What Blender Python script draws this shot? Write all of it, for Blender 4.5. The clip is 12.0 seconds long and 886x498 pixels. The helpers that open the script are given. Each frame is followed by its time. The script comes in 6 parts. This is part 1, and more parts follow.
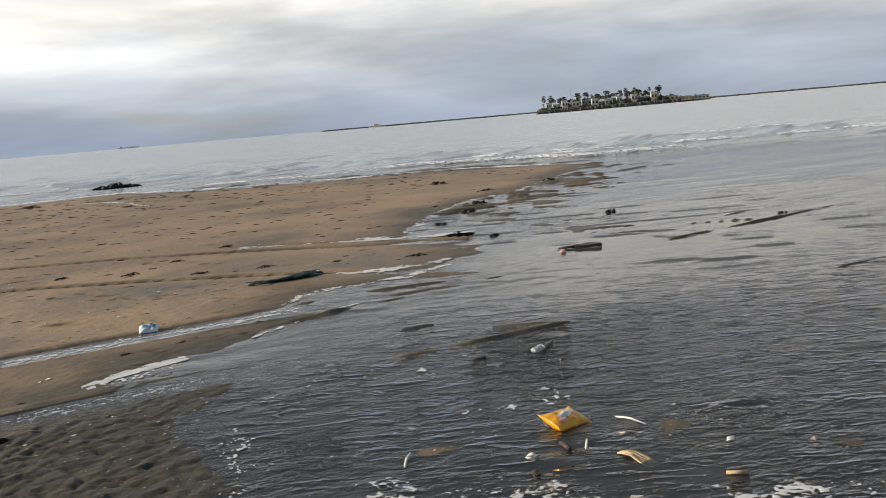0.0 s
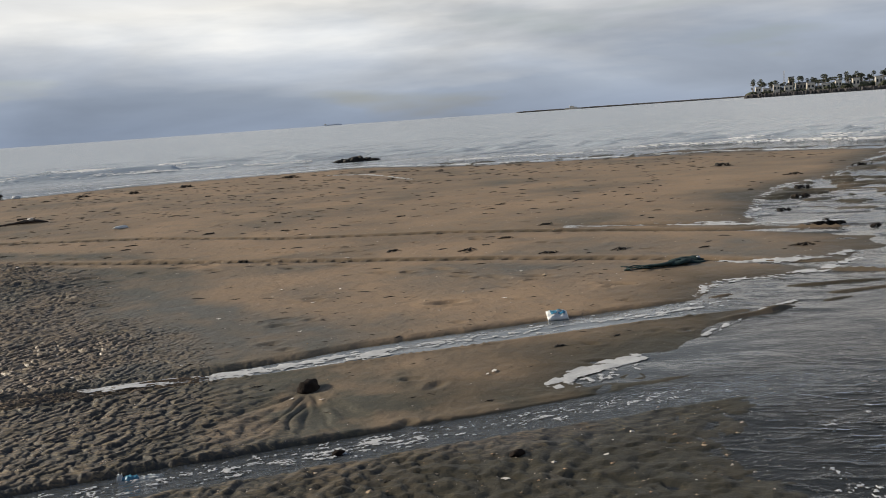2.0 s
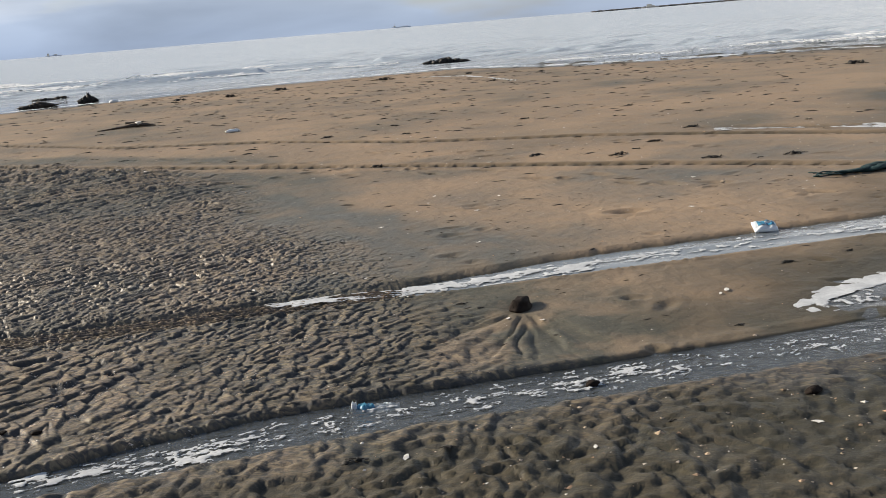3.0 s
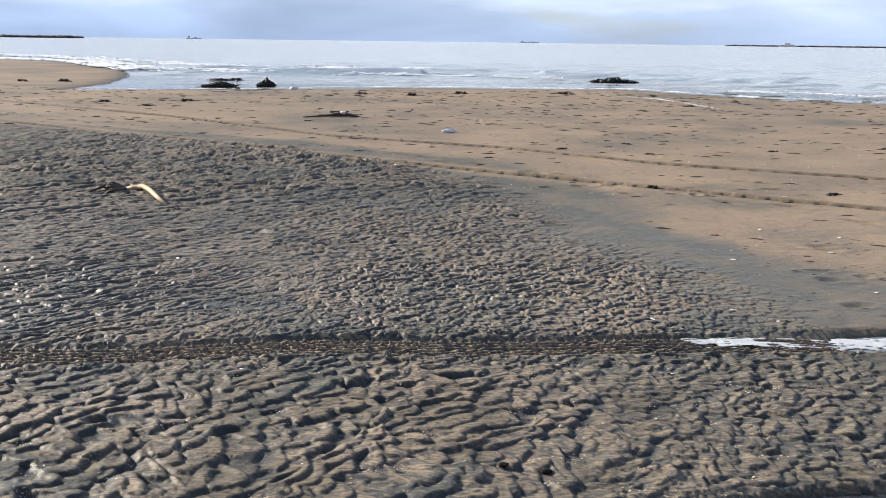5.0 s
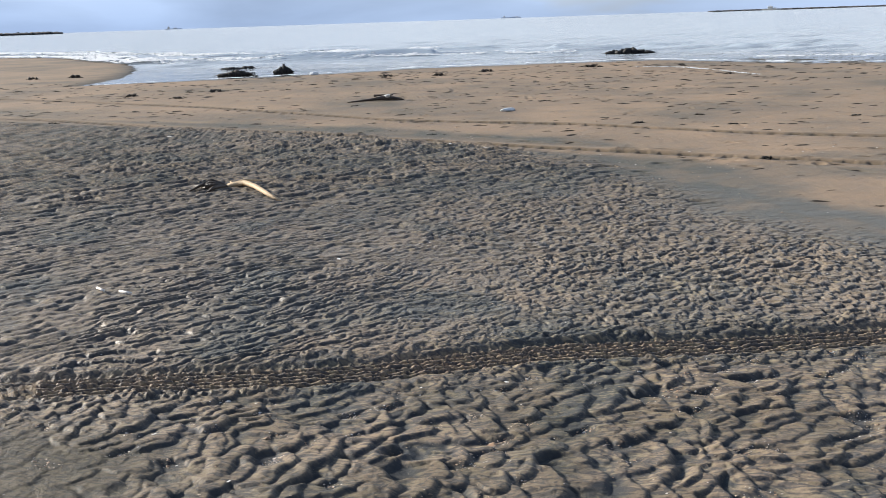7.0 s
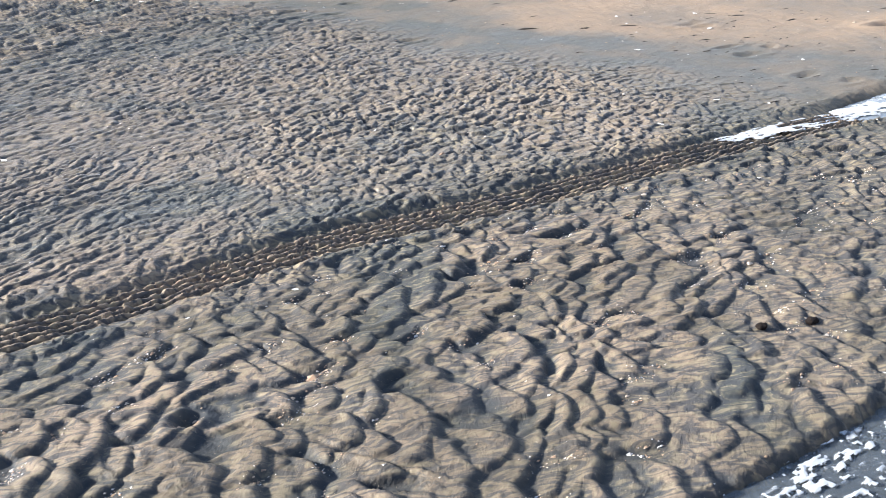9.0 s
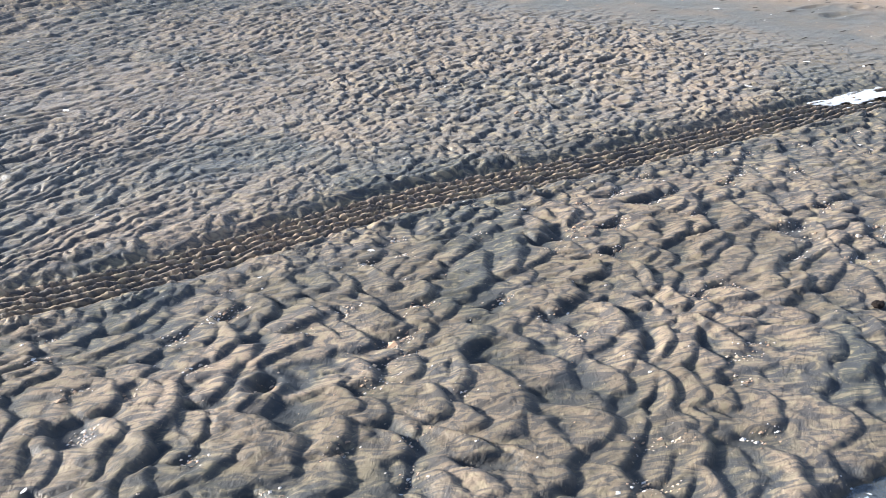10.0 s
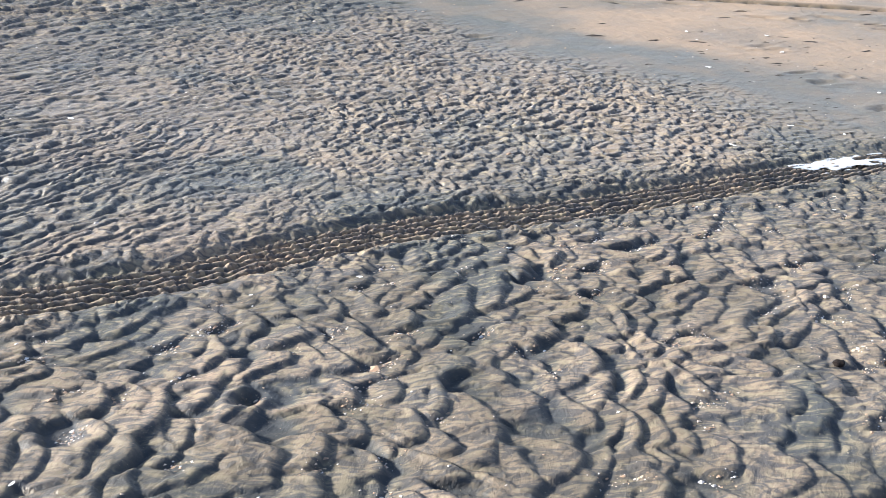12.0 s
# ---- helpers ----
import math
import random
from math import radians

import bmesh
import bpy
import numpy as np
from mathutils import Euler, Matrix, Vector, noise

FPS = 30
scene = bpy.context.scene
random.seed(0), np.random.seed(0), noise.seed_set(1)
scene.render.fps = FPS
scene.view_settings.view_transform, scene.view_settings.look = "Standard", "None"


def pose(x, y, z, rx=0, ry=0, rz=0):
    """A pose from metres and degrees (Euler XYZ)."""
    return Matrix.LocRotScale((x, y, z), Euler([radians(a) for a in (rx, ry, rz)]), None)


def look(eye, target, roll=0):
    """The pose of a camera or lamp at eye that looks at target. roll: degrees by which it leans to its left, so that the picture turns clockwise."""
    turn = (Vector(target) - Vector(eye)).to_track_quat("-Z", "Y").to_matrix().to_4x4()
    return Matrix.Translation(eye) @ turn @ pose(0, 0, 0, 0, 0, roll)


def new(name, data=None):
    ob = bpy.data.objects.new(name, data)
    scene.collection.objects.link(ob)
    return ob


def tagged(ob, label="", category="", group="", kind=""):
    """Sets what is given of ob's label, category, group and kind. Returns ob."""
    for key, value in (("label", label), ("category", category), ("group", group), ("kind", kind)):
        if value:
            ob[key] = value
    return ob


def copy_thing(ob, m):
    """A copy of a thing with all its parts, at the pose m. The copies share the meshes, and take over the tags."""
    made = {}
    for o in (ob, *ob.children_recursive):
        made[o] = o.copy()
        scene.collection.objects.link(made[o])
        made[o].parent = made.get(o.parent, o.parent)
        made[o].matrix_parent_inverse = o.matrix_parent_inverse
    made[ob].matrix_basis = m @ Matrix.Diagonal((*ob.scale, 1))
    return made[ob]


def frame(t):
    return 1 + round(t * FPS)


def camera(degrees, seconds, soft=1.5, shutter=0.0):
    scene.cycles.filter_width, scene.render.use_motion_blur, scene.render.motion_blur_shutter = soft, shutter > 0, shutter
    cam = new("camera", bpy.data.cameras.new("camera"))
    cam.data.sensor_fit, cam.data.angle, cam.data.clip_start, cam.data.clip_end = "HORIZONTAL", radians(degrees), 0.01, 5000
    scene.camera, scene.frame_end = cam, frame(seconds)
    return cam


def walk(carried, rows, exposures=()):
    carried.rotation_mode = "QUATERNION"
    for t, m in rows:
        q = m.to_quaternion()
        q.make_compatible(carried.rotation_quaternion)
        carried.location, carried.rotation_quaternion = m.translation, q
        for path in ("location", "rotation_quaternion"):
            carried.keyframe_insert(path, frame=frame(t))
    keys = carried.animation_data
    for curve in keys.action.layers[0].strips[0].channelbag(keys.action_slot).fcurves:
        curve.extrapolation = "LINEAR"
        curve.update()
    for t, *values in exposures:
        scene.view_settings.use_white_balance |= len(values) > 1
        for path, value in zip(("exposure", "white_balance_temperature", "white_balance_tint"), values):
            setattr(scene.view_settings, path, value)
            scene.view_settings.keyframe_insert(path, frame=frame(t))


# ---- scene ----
cam = camera(53.1, 12.0, soft=0.6)
PATH = [
    (0, (3.06, -4.571, 1.506), (3.99, -2.824, 1.22), -5.0),
    (0.5, (2.792, -4.128, 1.558), (3.534, -2.287, 1.318), -5.1),
    (1, (2.442, -3.739, 1.555), (3.073, -1.852, 1.355), -4.7),
    (1.5, (2.155, -3.198, 1.496), (2.733, -1.295, 1.284), -4.5),
    (2, (1.777, -2.832, 1.482), (2.314, -0.928, 1.189), -4.0),
    (2.5, (1.49, -2.426, 1.455), (1.959, -0.526, 1.042), -4.8),
    (3, (1.125, -2.112, 1.456), (1.486, -0.207, 0.965), -4.7),
    (3.5, (0.748, -1.808, 1.475), (0.971, 0.118, 0.986), -3.4),
    (3.7, (0.644, -1.527, 1.416), (0.807, 0.411, 0.949), -3.2),
    (5.3, (-0.712, -1.265, 1.431), (-0.552, 0.677, 0.98), 1.4),
    (5.5, (-0.837, -1.229, 1.436), (-0.658, 0.714, 1.0), 1.7),
    (6, (-1.131, -1.091, 1.436), (-0.899, 0.844, 0.99), 1.2),
    (6.5, (-1.413, -0.957, 1.458), (-1.439, 0.999, 1.043), -1.7),
    (7, (-1.595, -0.812, 1.411), (-1.44, 1.119, 0.911), -1.9),
    (7.5, (-1.743, -0.636, 1.389), (-1.266, 1.197, 0.748), -1.4),
    (7.7, (-1.772, -0.528, 1.377), (-1.27, 1.297, 0.732), -2.6),
    (9.3, (-1.823, 0.063, 1.242), (-0.978, 1.657, 0.378), -2.8),
    (9.5, (-1.834, 0.102, 1.22), (-1.038, 1.716, 0.347), -3.1),
    (10, (-1.868, 0.173, 1.213), (-1.144, 1.803, 0.307), -2.9),
    (10.5, (-1.883, 0.192, 1.216), (-1.167, 1.823, 0.307), -2.1),
    (11, (-1.889, 0.148, 1.234), (-1.162, 1.777, 0.329), -1.1),
    (11.5, (-1.906, 0.11, 1.254), (-1.153, 1.744, 0.381), 0.7),
    (12, (-1.915, 0.093, 1.263), (-1.145, 1.735, 0.42), 1.8),
]
EXPOSURES = [(0, 0.06, 6740, 9), (0.6, -0.22, 6700, 9), (1.0, -0.43, 6640, 9), (1.5, -0.46, 6610, 9), (2.5, 0.20, 6560, 9), (3.0, 0.35, 6480, 9), (3.5, 0.60, 6350, 10), (5.5, 0.70, 5920, 9), (6.5, 0.40, 5900, 8), (7.5, 0.97, 5860, 9), (9.3, 1.38, 5560, 9), (12, 1.46, 5540, 9)]
walk(cam, [(t, look(eye, target, roll)) for t, eye, target, roll in PATH], EXPOSURES)

# ---------------------------------------------------------------- light
SUN_AZ, SUN_EL = radians(-60), radians(21)      # from north (+y), clockwise; behind thin cloud over the sea
sun_dir = Vector((math.sin(SUN_AZ) * math.cos(SUN_EL), math.cos(SUN_AZ) * math.cos(SUN_EL), math.sin(SUN_EL)))
sun_data = bpy.data.lights.new("sun", "SUN")
sun_data.energy, sun_data.angle, sun_data.color = 6.0, radians(7), (1.0, 0.88, 0.72)
sun = new("sun", sun_data)
sun.matrix_world = look(sun_dir * 50, (0, 0, 0))


def ramp(nt, stops, interp="LINEAR"):
    n = nt.nodes.new("ShaderNodeValToRGB")
    n.color_ramp.interpolation = interp
    e = n.color_ramp.elements
    e[0].position, e[0].color = stops[0][0], (*stops[0][1], 1)
    e[1].position, e[1].color = stops[-1][0], (*stops[-1][1], 1)
    for p, c in stops[1:-1]:
        k = e.new(p)
        k.color = (*c, 1)
    return n


def make_world():
    w = bpy.data.worlds.new("overcast_sky")
    scene.world = w
    w.use_nodes = True
    nt = w.node_tree
    nt.nodes.clear()
    N, L = nt.nodes.new, nt.links.new
    out, bg = N("ShaderNodeOutputWorld"), N("ShaderNodeBackground")
    sky = N("ShaderNodeTexSky")
    sky.sky_type, sky.sun_disc = "NISHITA", False
    sky.sun_elevation, sky.sun_rotation = SUN_EL, SUN_AZ
    gain = N("ShaderNodeVectorMath")
    gain.operation = "SCALE"
    gain.inputs["Scale"].default_value = 0.09
    L(sky.outputs["Color"], gain.inputs[0])
    co = N("ShaderNodeTexCoord")
    sep = N("ShaderNodeSeparateXYZ")
    L(co.outputs["Generated"], sep.inputs[0])
    # cloud layers: long flat streaks
    mp = N("ShaderNodeMapping")
    mp.inputs["Scale"].default_value = (1.6, 1.6, 9.0)
    mp.inputs["Location"].default_value = (0.35, 0.1, 0.2)
    mp.inputs["Rotation"].default_value = (0.0, radians(5), 0.0)
    L(co.outputs["Generated"], mp.inputs[0])
    n1 = N("ShaderNodeTexNoise")
    n1.inputs["Scale"].default_value, n1.inputs["Detail"].default_value, n1.inputs["Roughness"].default_value = 1.1, 6, 0.5
    L(mp.outputs[0], n1.inputs["Vector"])
    mul = N("ShaderNodeMath"); mul.operation = "MULTIPLY_ADD"
    mul.inputs[1].default_value, mul.inputs[2].default_value = 0.22, -0.10
    L(n1.outputs["Fac"], mul.inputs[0])
    add = N("ShaderNodeMath"); add.operation = "ADD"
    L(sep.outputs["Z"], add.inputs[0]); L(mul.outputs[0], add.inputs[1])
    deck = ramp(nt, [(0.0, (0.34, 0.41, 0.54)), (0.058, (0.41, 0.48, 0.60)), (0.098, (0.70, 0.74, 0.80)),
                     (0.13, (1.12, 1.11, 1.08)), (0.18, (0.98, 1.00, 1.04)), (0.235, (0.62, 0.64, 0.69)), (0.31, (0.38, 0.41, 0.47)), (0.45, (0.24, 0.28, 0.35)), (1.0, (0.17, 0.23, 0.34))])
    L(add.outputs[0], deck.inputs[0])
    mp2 = N("ShaderNodeMapping")
    mp2.inputs["Scale"].default_value = (1.3, 1.3, 6.0)
    mp2.inputs["Rotation"].default_value = (radians(4), radians(-9), 0.0)
    L(co.outputs["Generated"], mp2.inputs[0])
    n3 = N("ShaderNodeTexNoise")
    n3.inputs["Scale"].default_value, n3.inputs["Detail"].default_value, n3.inputs["Distortion"].default_value = 2.3, 7, 0.35
    L(mp2.outputs[0], n3.inputs["Vector"])
    body = N("ShaderNodeMapRange")
    body.inputs[1].default_value, body.inputs[2].default_value, body.inputs[3].default_value, body.inputs[4].default_value = 0.32, 0.68, 0.74, 1.13
    L(n3.outputs["Fac"], body.inputs[0])
    lumps = N("ShaderNodeVectorMath")
    lumps.operation = "SCALE"
    L(deck.outputs[0], lumps.inputs[0]); L(body.outputs[0], lumps.inputs["Scale"])
    # greyer towards the east
    east = N("ShaderNodeMapRange")
    east.inputs[1].default_value, east.inputs[2].default_value = 0.2, 0.75
    L(sep.outputs["X"], east.inputs[0])
    grey = N("ShaderNodeMix"); grey.data_type = "RGBA"; grey.blend_type = "MULTIPLY"
    grey.inputs[7].default_value = (1.17, 1.12, 1.06, 1)
    L(east.outputs[0], grey.inputs[0]); L(lumps.outputs[0], grey.inputs[6])
    # duller towards the west
    west = N("ShaderNodeMapRange")
    west.inputs[1].default_value, west.inputs[2].default_value = 0.05, -0.35
    L(sep.outputs["X"], west.inputs[0])
    dull = N("ShaderNodeMix"); dull.data_type = "RGBA"; dull.blend_type = "MULTIPLY"
    dull.inputs[7].default_value = (0.80, 0.82, 0.86, 1)
    L(west.outputs[0], dull.inputs[0]); L(grey.outputs[2], dull.inputs[6])
    # heavier cloud over the land
    south = N("ShaderNodeMapRange")
    south.inputs[1].default_value, south.inputs[2].default_value = 0.15, -0.5
    L(sep.outputs["Y"], south.inputs[0])
    inland = N("ShaderNodeMix"); inland.data_type = "RGBA"; inland.blend_type = "MULTIPLY"
    inland.inputs[7].default_value = (0.5, 0.54, 0.62, 1)
    L(south.outputs[0], inland.inputs[0]); L(dull.outputs[2], inland.inputs[6])
    # thin gaps where blue shows
    n2 = N("ShaderNodeTexNoise")
    n2.inputs["Scale"].default_value, n2.inputs["Detail"].default_value = 1.7, 4
    L(mp.outputs[0], n2.inputs["Vector"])
    gap = N("ShaderNodeMapRange")
    gap.inputs[1].default_value, gap.inputs[2].default_value, gap.inputs[4].default_value = 0.58, 0.74, 0.7
    L(n2.outputs["Fac"], gap.inputs[0])
    mix = N("ShaderNodeMix"); mix.data_type = "RGBA"
    L(gap.outputs[0], mix.inputs[0]); L(inland.outputs[2], mix.inputs[6]); L(gain.outputs[0], mix.inputs[7])
    L(mix.outputs[2], bg.inputs["Color"])
    bg.inputs["Strength"].default_value = 1.0
    L(bg.outputs[0], out.inputs[0])


make_world()


# ---------------------------------------------------------------- noise and plan
W = -0.034                                       # still-water level
_tab = np.random.RandomState(7).rand(512, 512)


def vn(x, y, seed=0):
    """Smooth value noise in 0..1 on arrays."""
    x = np.asarray(x, float) + seed * 17.31
    y = np.asarray(y, float) + seed * 9.77
    xi, yi = np.floor(x).astype(np.int64), np.floor(y).astype(np.int64)
    fx, fy = x - xi, y - yi
    fx, fy = fx * fx * fx * (fx * (fx * 6 - 15) + 10), fy * fy * fy * (fy * (fy * 6 - 15) + 10)
    a, b = _tab[xi & 511, yi & 511], _tab[(xi + 1) & 511, yi & 511]
    c, d = _tab[xi & 511, (yi + 1) & 511], _tab[(xi + 1) & 511, (yi + 1) & 511]
    return (a * (1 - fx) + b * fx) * (1 - fy) + (c * (1 - fx) + d * fx) * fy


def fbm(x, y, seed=0, octaves=4):
    out, amp, tot = 0.0, 1.0, 0.0
    for k in range(octaves):
        out = out + amp * vn(x * 2 ** k, y * 2 ** k, seed + k * 3)
        tot += amp
        amp *= 0.5
    return out / tot


def sm(a, b, v):
    t = np.clip((v - a) / (b - a), 0, 1)
    return t * t * (3 - 2 * t)


# the sand that stands clear of the water, seen from above
LAND = [(3.2, -12), (3.3, -3), (3.75, -1.2), (4.0, -0.36), (4.35, 0.6), (4.6, 1.2), (4.1, 1.48), (3.5, 1.66), (4.35, 1.95),
        (4.9, 2.1), (5.55, 2.5), (6.0, 2.62), (5.45, 2.95), (5.4, 3.12), (5.96, 3.58), (6.86, 3.5), (8.2, 4.3), (8.55, 4.7),
        (8.2, 5.5), (8.3, 6.6), (9.65, 8.2), (10.15, 8.84), (11.4, 9.95), (13.0, 10.6), (16.3, 13.3), (18.4, 15.2), (18.0, 16.5),
        (16.3, 19.3), (13.3, 21.0), (10.3, 22.8), (8.9, 25.0), (7.6, 27.2), (3.9, 27.4), (0.3, 27.5), (-2.5, 26.3), (-6.0, 25.4),
        (-9.4, 24.9), (-9.2, 28.2), (-9.7, 32.3), (-10.6, 36.4),
        (-12.2, 40.9), (-15.0, 46.3), (-18.3, 53.2), (-23.8, 58.5), (-33.7, 63.2), (-80.0, 80.0), (-400.0, 200.0),
        (-3000.0, 900.0), (-3000.0, -3000.0), (3.0, -3000.0)]


def land_distance(x, y):
    """Signed distance to the water's edge, positive on sand."""
    d2 = np.full(x.shape, 1e18)
    inside = np.zeros(x.shape, bool)
    for (x0, y0), (x1, y1) in zip(LAND, LAND[1:] + LAND[:1]):
        ex, ey = x1 - x0, y1 - y0
        t = np.clip(((x - x0) * ex + (y - y0) * ey) / (ex * ex + ey * ey), 0, 1)
        d2 = np.minimum(d2, (x - x0 - t * ex) ** 2 + (y - y0 - t * ey) ** 2)
        if ey != 0:
            inside ^= ((y0 > y) != (y1 > y)) & (x < x0 + (y - y0) * ex / ey)
    return np.where(inside, 1, -1) * np.sqrt(d2)


RUT_C = ([-30, -9, -4.5, -1.2, 1.17, 2.9, 5.04, 5.7, 7.5, 8.28, 12, 20], [35, 19.6, 15.84, 12.4, 10.95, 9.35, 8.1, 7.6, 6.09, 5.49, 2.6, -4])
RUT_D = ([-30, -7.1, -3.66, -1.1, 0.8, 2.4, 3.95, 4.92, 6.3, 7.0, 9, 20], [31, 14.7, 11.93, 9.95, 8.53, 7.4, 6.32, 5.65, 4.54, 3.75, 2.3, -6])


_dice = np.random.RandomState(19).rand(256, 256, 6)


def tongues(x, y, angle, long, wide, seed, lee=0.032, bend=0.55, swirl=1.0, keen=26):
    """Current ripples: overlapping tongues of sand, each rising gently to a lobed brink with a steep lee beyond it.
    Gives the height in 0..1 and a shade mask over the lee faces and troughs."""
    ca, sa = math.cos(radians(angle)), math.sin(radians(angle))
    u, v = x * ca + y * sa, -x * sa + y * ca
    k = swirl * wide
    u, v = (u + k * (1.0 * (vn(u / (2.6 * wide), v / (2.6 * wide), seed) - 0.5) + 0.30 * (vn(u / (0.5 * wide), v / (0.4 * wide), seed + 1) - 0.5)),
            v + k * (1.5 * (vn(u / (2.4 * wide), v / (2.9 * wide), seed + 2) - 0.5) + 0.25 * (vn(u / (0.45 * wide), v / (0.5 * wide), seed + 3) - 0.5)))
    du = 0.66 * long
    iu, iv = np.floor(u / du).astype(np.int64), np.floor(v / wide).astype(np.int64)
    best, shade, total = np.zeros(x.shape), np.zeros(x.shape), np.zeros(x.shape)
    for a in (-1, 0, 1, 2):
        for b in (-1, 0, 1):
            ci, cj = iu + a, iv + b
            d = _dice[(ci + 31 * seed) & 255, (cj + 57 * seed) & 255]
            q = (v - (cj + 0.5 + 0.5 * (ci & 1) + 0.75 * (d[..., 1] - 0.5)) * wide) / (wide * (0.46 + 0.42 * d[..., 2]))
            brink = (ci + 0.5 + 0.85 * (d[..., 0] - 0.5)) * du + long * (0.6 * (d[..., 3] - 0.5) * q - bend * (0.35 + 0.65 * d[..., 4]) * q * q)
            s = brink - u
            top = (0.45 + 0.55 * d[..., 5]) * (1 - sm(0.75, 1.25, np.abs(q)))
            rise = np.clip(1 - s / (long * (0.75 + 0.55 * d[..., 4])), 0, 1) * (1 - 0.20 * np.exp(-np.maximum(s, 0) / (0.14 * long)))
            h = top * np.where(s > 0, rise, 0.80 * (1 - sm(0, 1, -s / lee)))
            w = np.exp(keen * h)
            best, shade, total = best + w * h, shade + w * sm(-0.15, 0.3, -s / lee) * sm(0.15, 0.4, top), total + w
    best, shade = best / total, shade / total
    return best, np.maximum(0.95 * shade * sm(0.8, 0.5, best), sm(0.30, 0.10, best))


def ridged(x, y, seed):
    return 1 - np.abs(2 * vn(x, y, seed) - 1)


def ripple_zone(x, y):
    """1 where the sand is rippled, 0 on the smooth bank."""
    edge = np.interp(y, [-4, 0.9, 1.4, 2.1, 2.6, 3.0, 3.9, 4.7, 5.4, 6.9, 8.1, 8.5, 9.5, 11.8, 13.1, 16, 20, 30],
                     [4.6, 4.1, 1.65, 1.60, 1.5, 1.5, 1.15, 0.95, 0.62, 0.42, 0.35, 0.05, -0.6, -3.3, -5.6, -10.5, -26, -90])
    edge = edge + 0.12 + 0.6 * (fbm(x * 0.9, y * 0.9, 3) - 0.5)
    return sm(0.6, -0.4, x - edge)


# shallow footprints and scuffs on the bank
_r = random.Random(11)
DENTS = []
for _ in range(9):
    px, py, a = _r.uniform(-6, 12), _r.uniform(5, 22), _r.uniform(-0.9, -0.2)
    for k in range(14):
        DENTS.append((px + k * 0.62 * math.cos(a) + _r.uniform(-.1, .1), py + k * 0.62 * math.sin(a) + 0.14 * (-1) ** k, a + _r.uniform(-.3, .3), 0.13, 0.05, 0.022))
for _ in range(560):
    px, py = _r.uniform(-9, 16), _r.uniform(4.5, 25)
    DENTS.append((px, py, _r.uniform(-0.8, 0.3), _r.uniform(0.03, 0.11), _r.uniform(0.02, 0.05), _r.uniform(0.012, 0.036)))
for _ in range(40):
    px, py = _r.uniform(2.2, 5.5), _r.uniform(1.3, 5.0)
    DENTS.append((px, py, _r.uniform(-0.8, 0.8), _r.uniform(0.03, 0.09), _r.uniform(0.02, 0.04), _r.uniform(0.008, 0.016)))
DENTS += [(3.69, 3.95, -0.2, 0.12, 0.06, 0.03), (-1.57, 1.93, 0.3, 0.035, 0.028, 0.03)]
STONE = (2.32, 2.16)
SHOALS = [(5.2, -0.1, 0.30, 0.34), (5.12, -1.52, 0.22, 0.16), (5.98, -1.1, 0.12, 0.16), (5.7, -2.0, 0.16, 0.2), (4.5, -0.2, 0.2, 0.3)]
RIDGES = [(6.2, 1.0, 6.9, 0.66, 0.075, 0.021), (5.75, 1.45, 6.2, 1.32, 0.05, 0.024), (6.1, 3.12, 7.3, 2.84, 0.06, 0.028), (6.15, 2.74, 7.25, 2.59, 0.07, 0.026)]


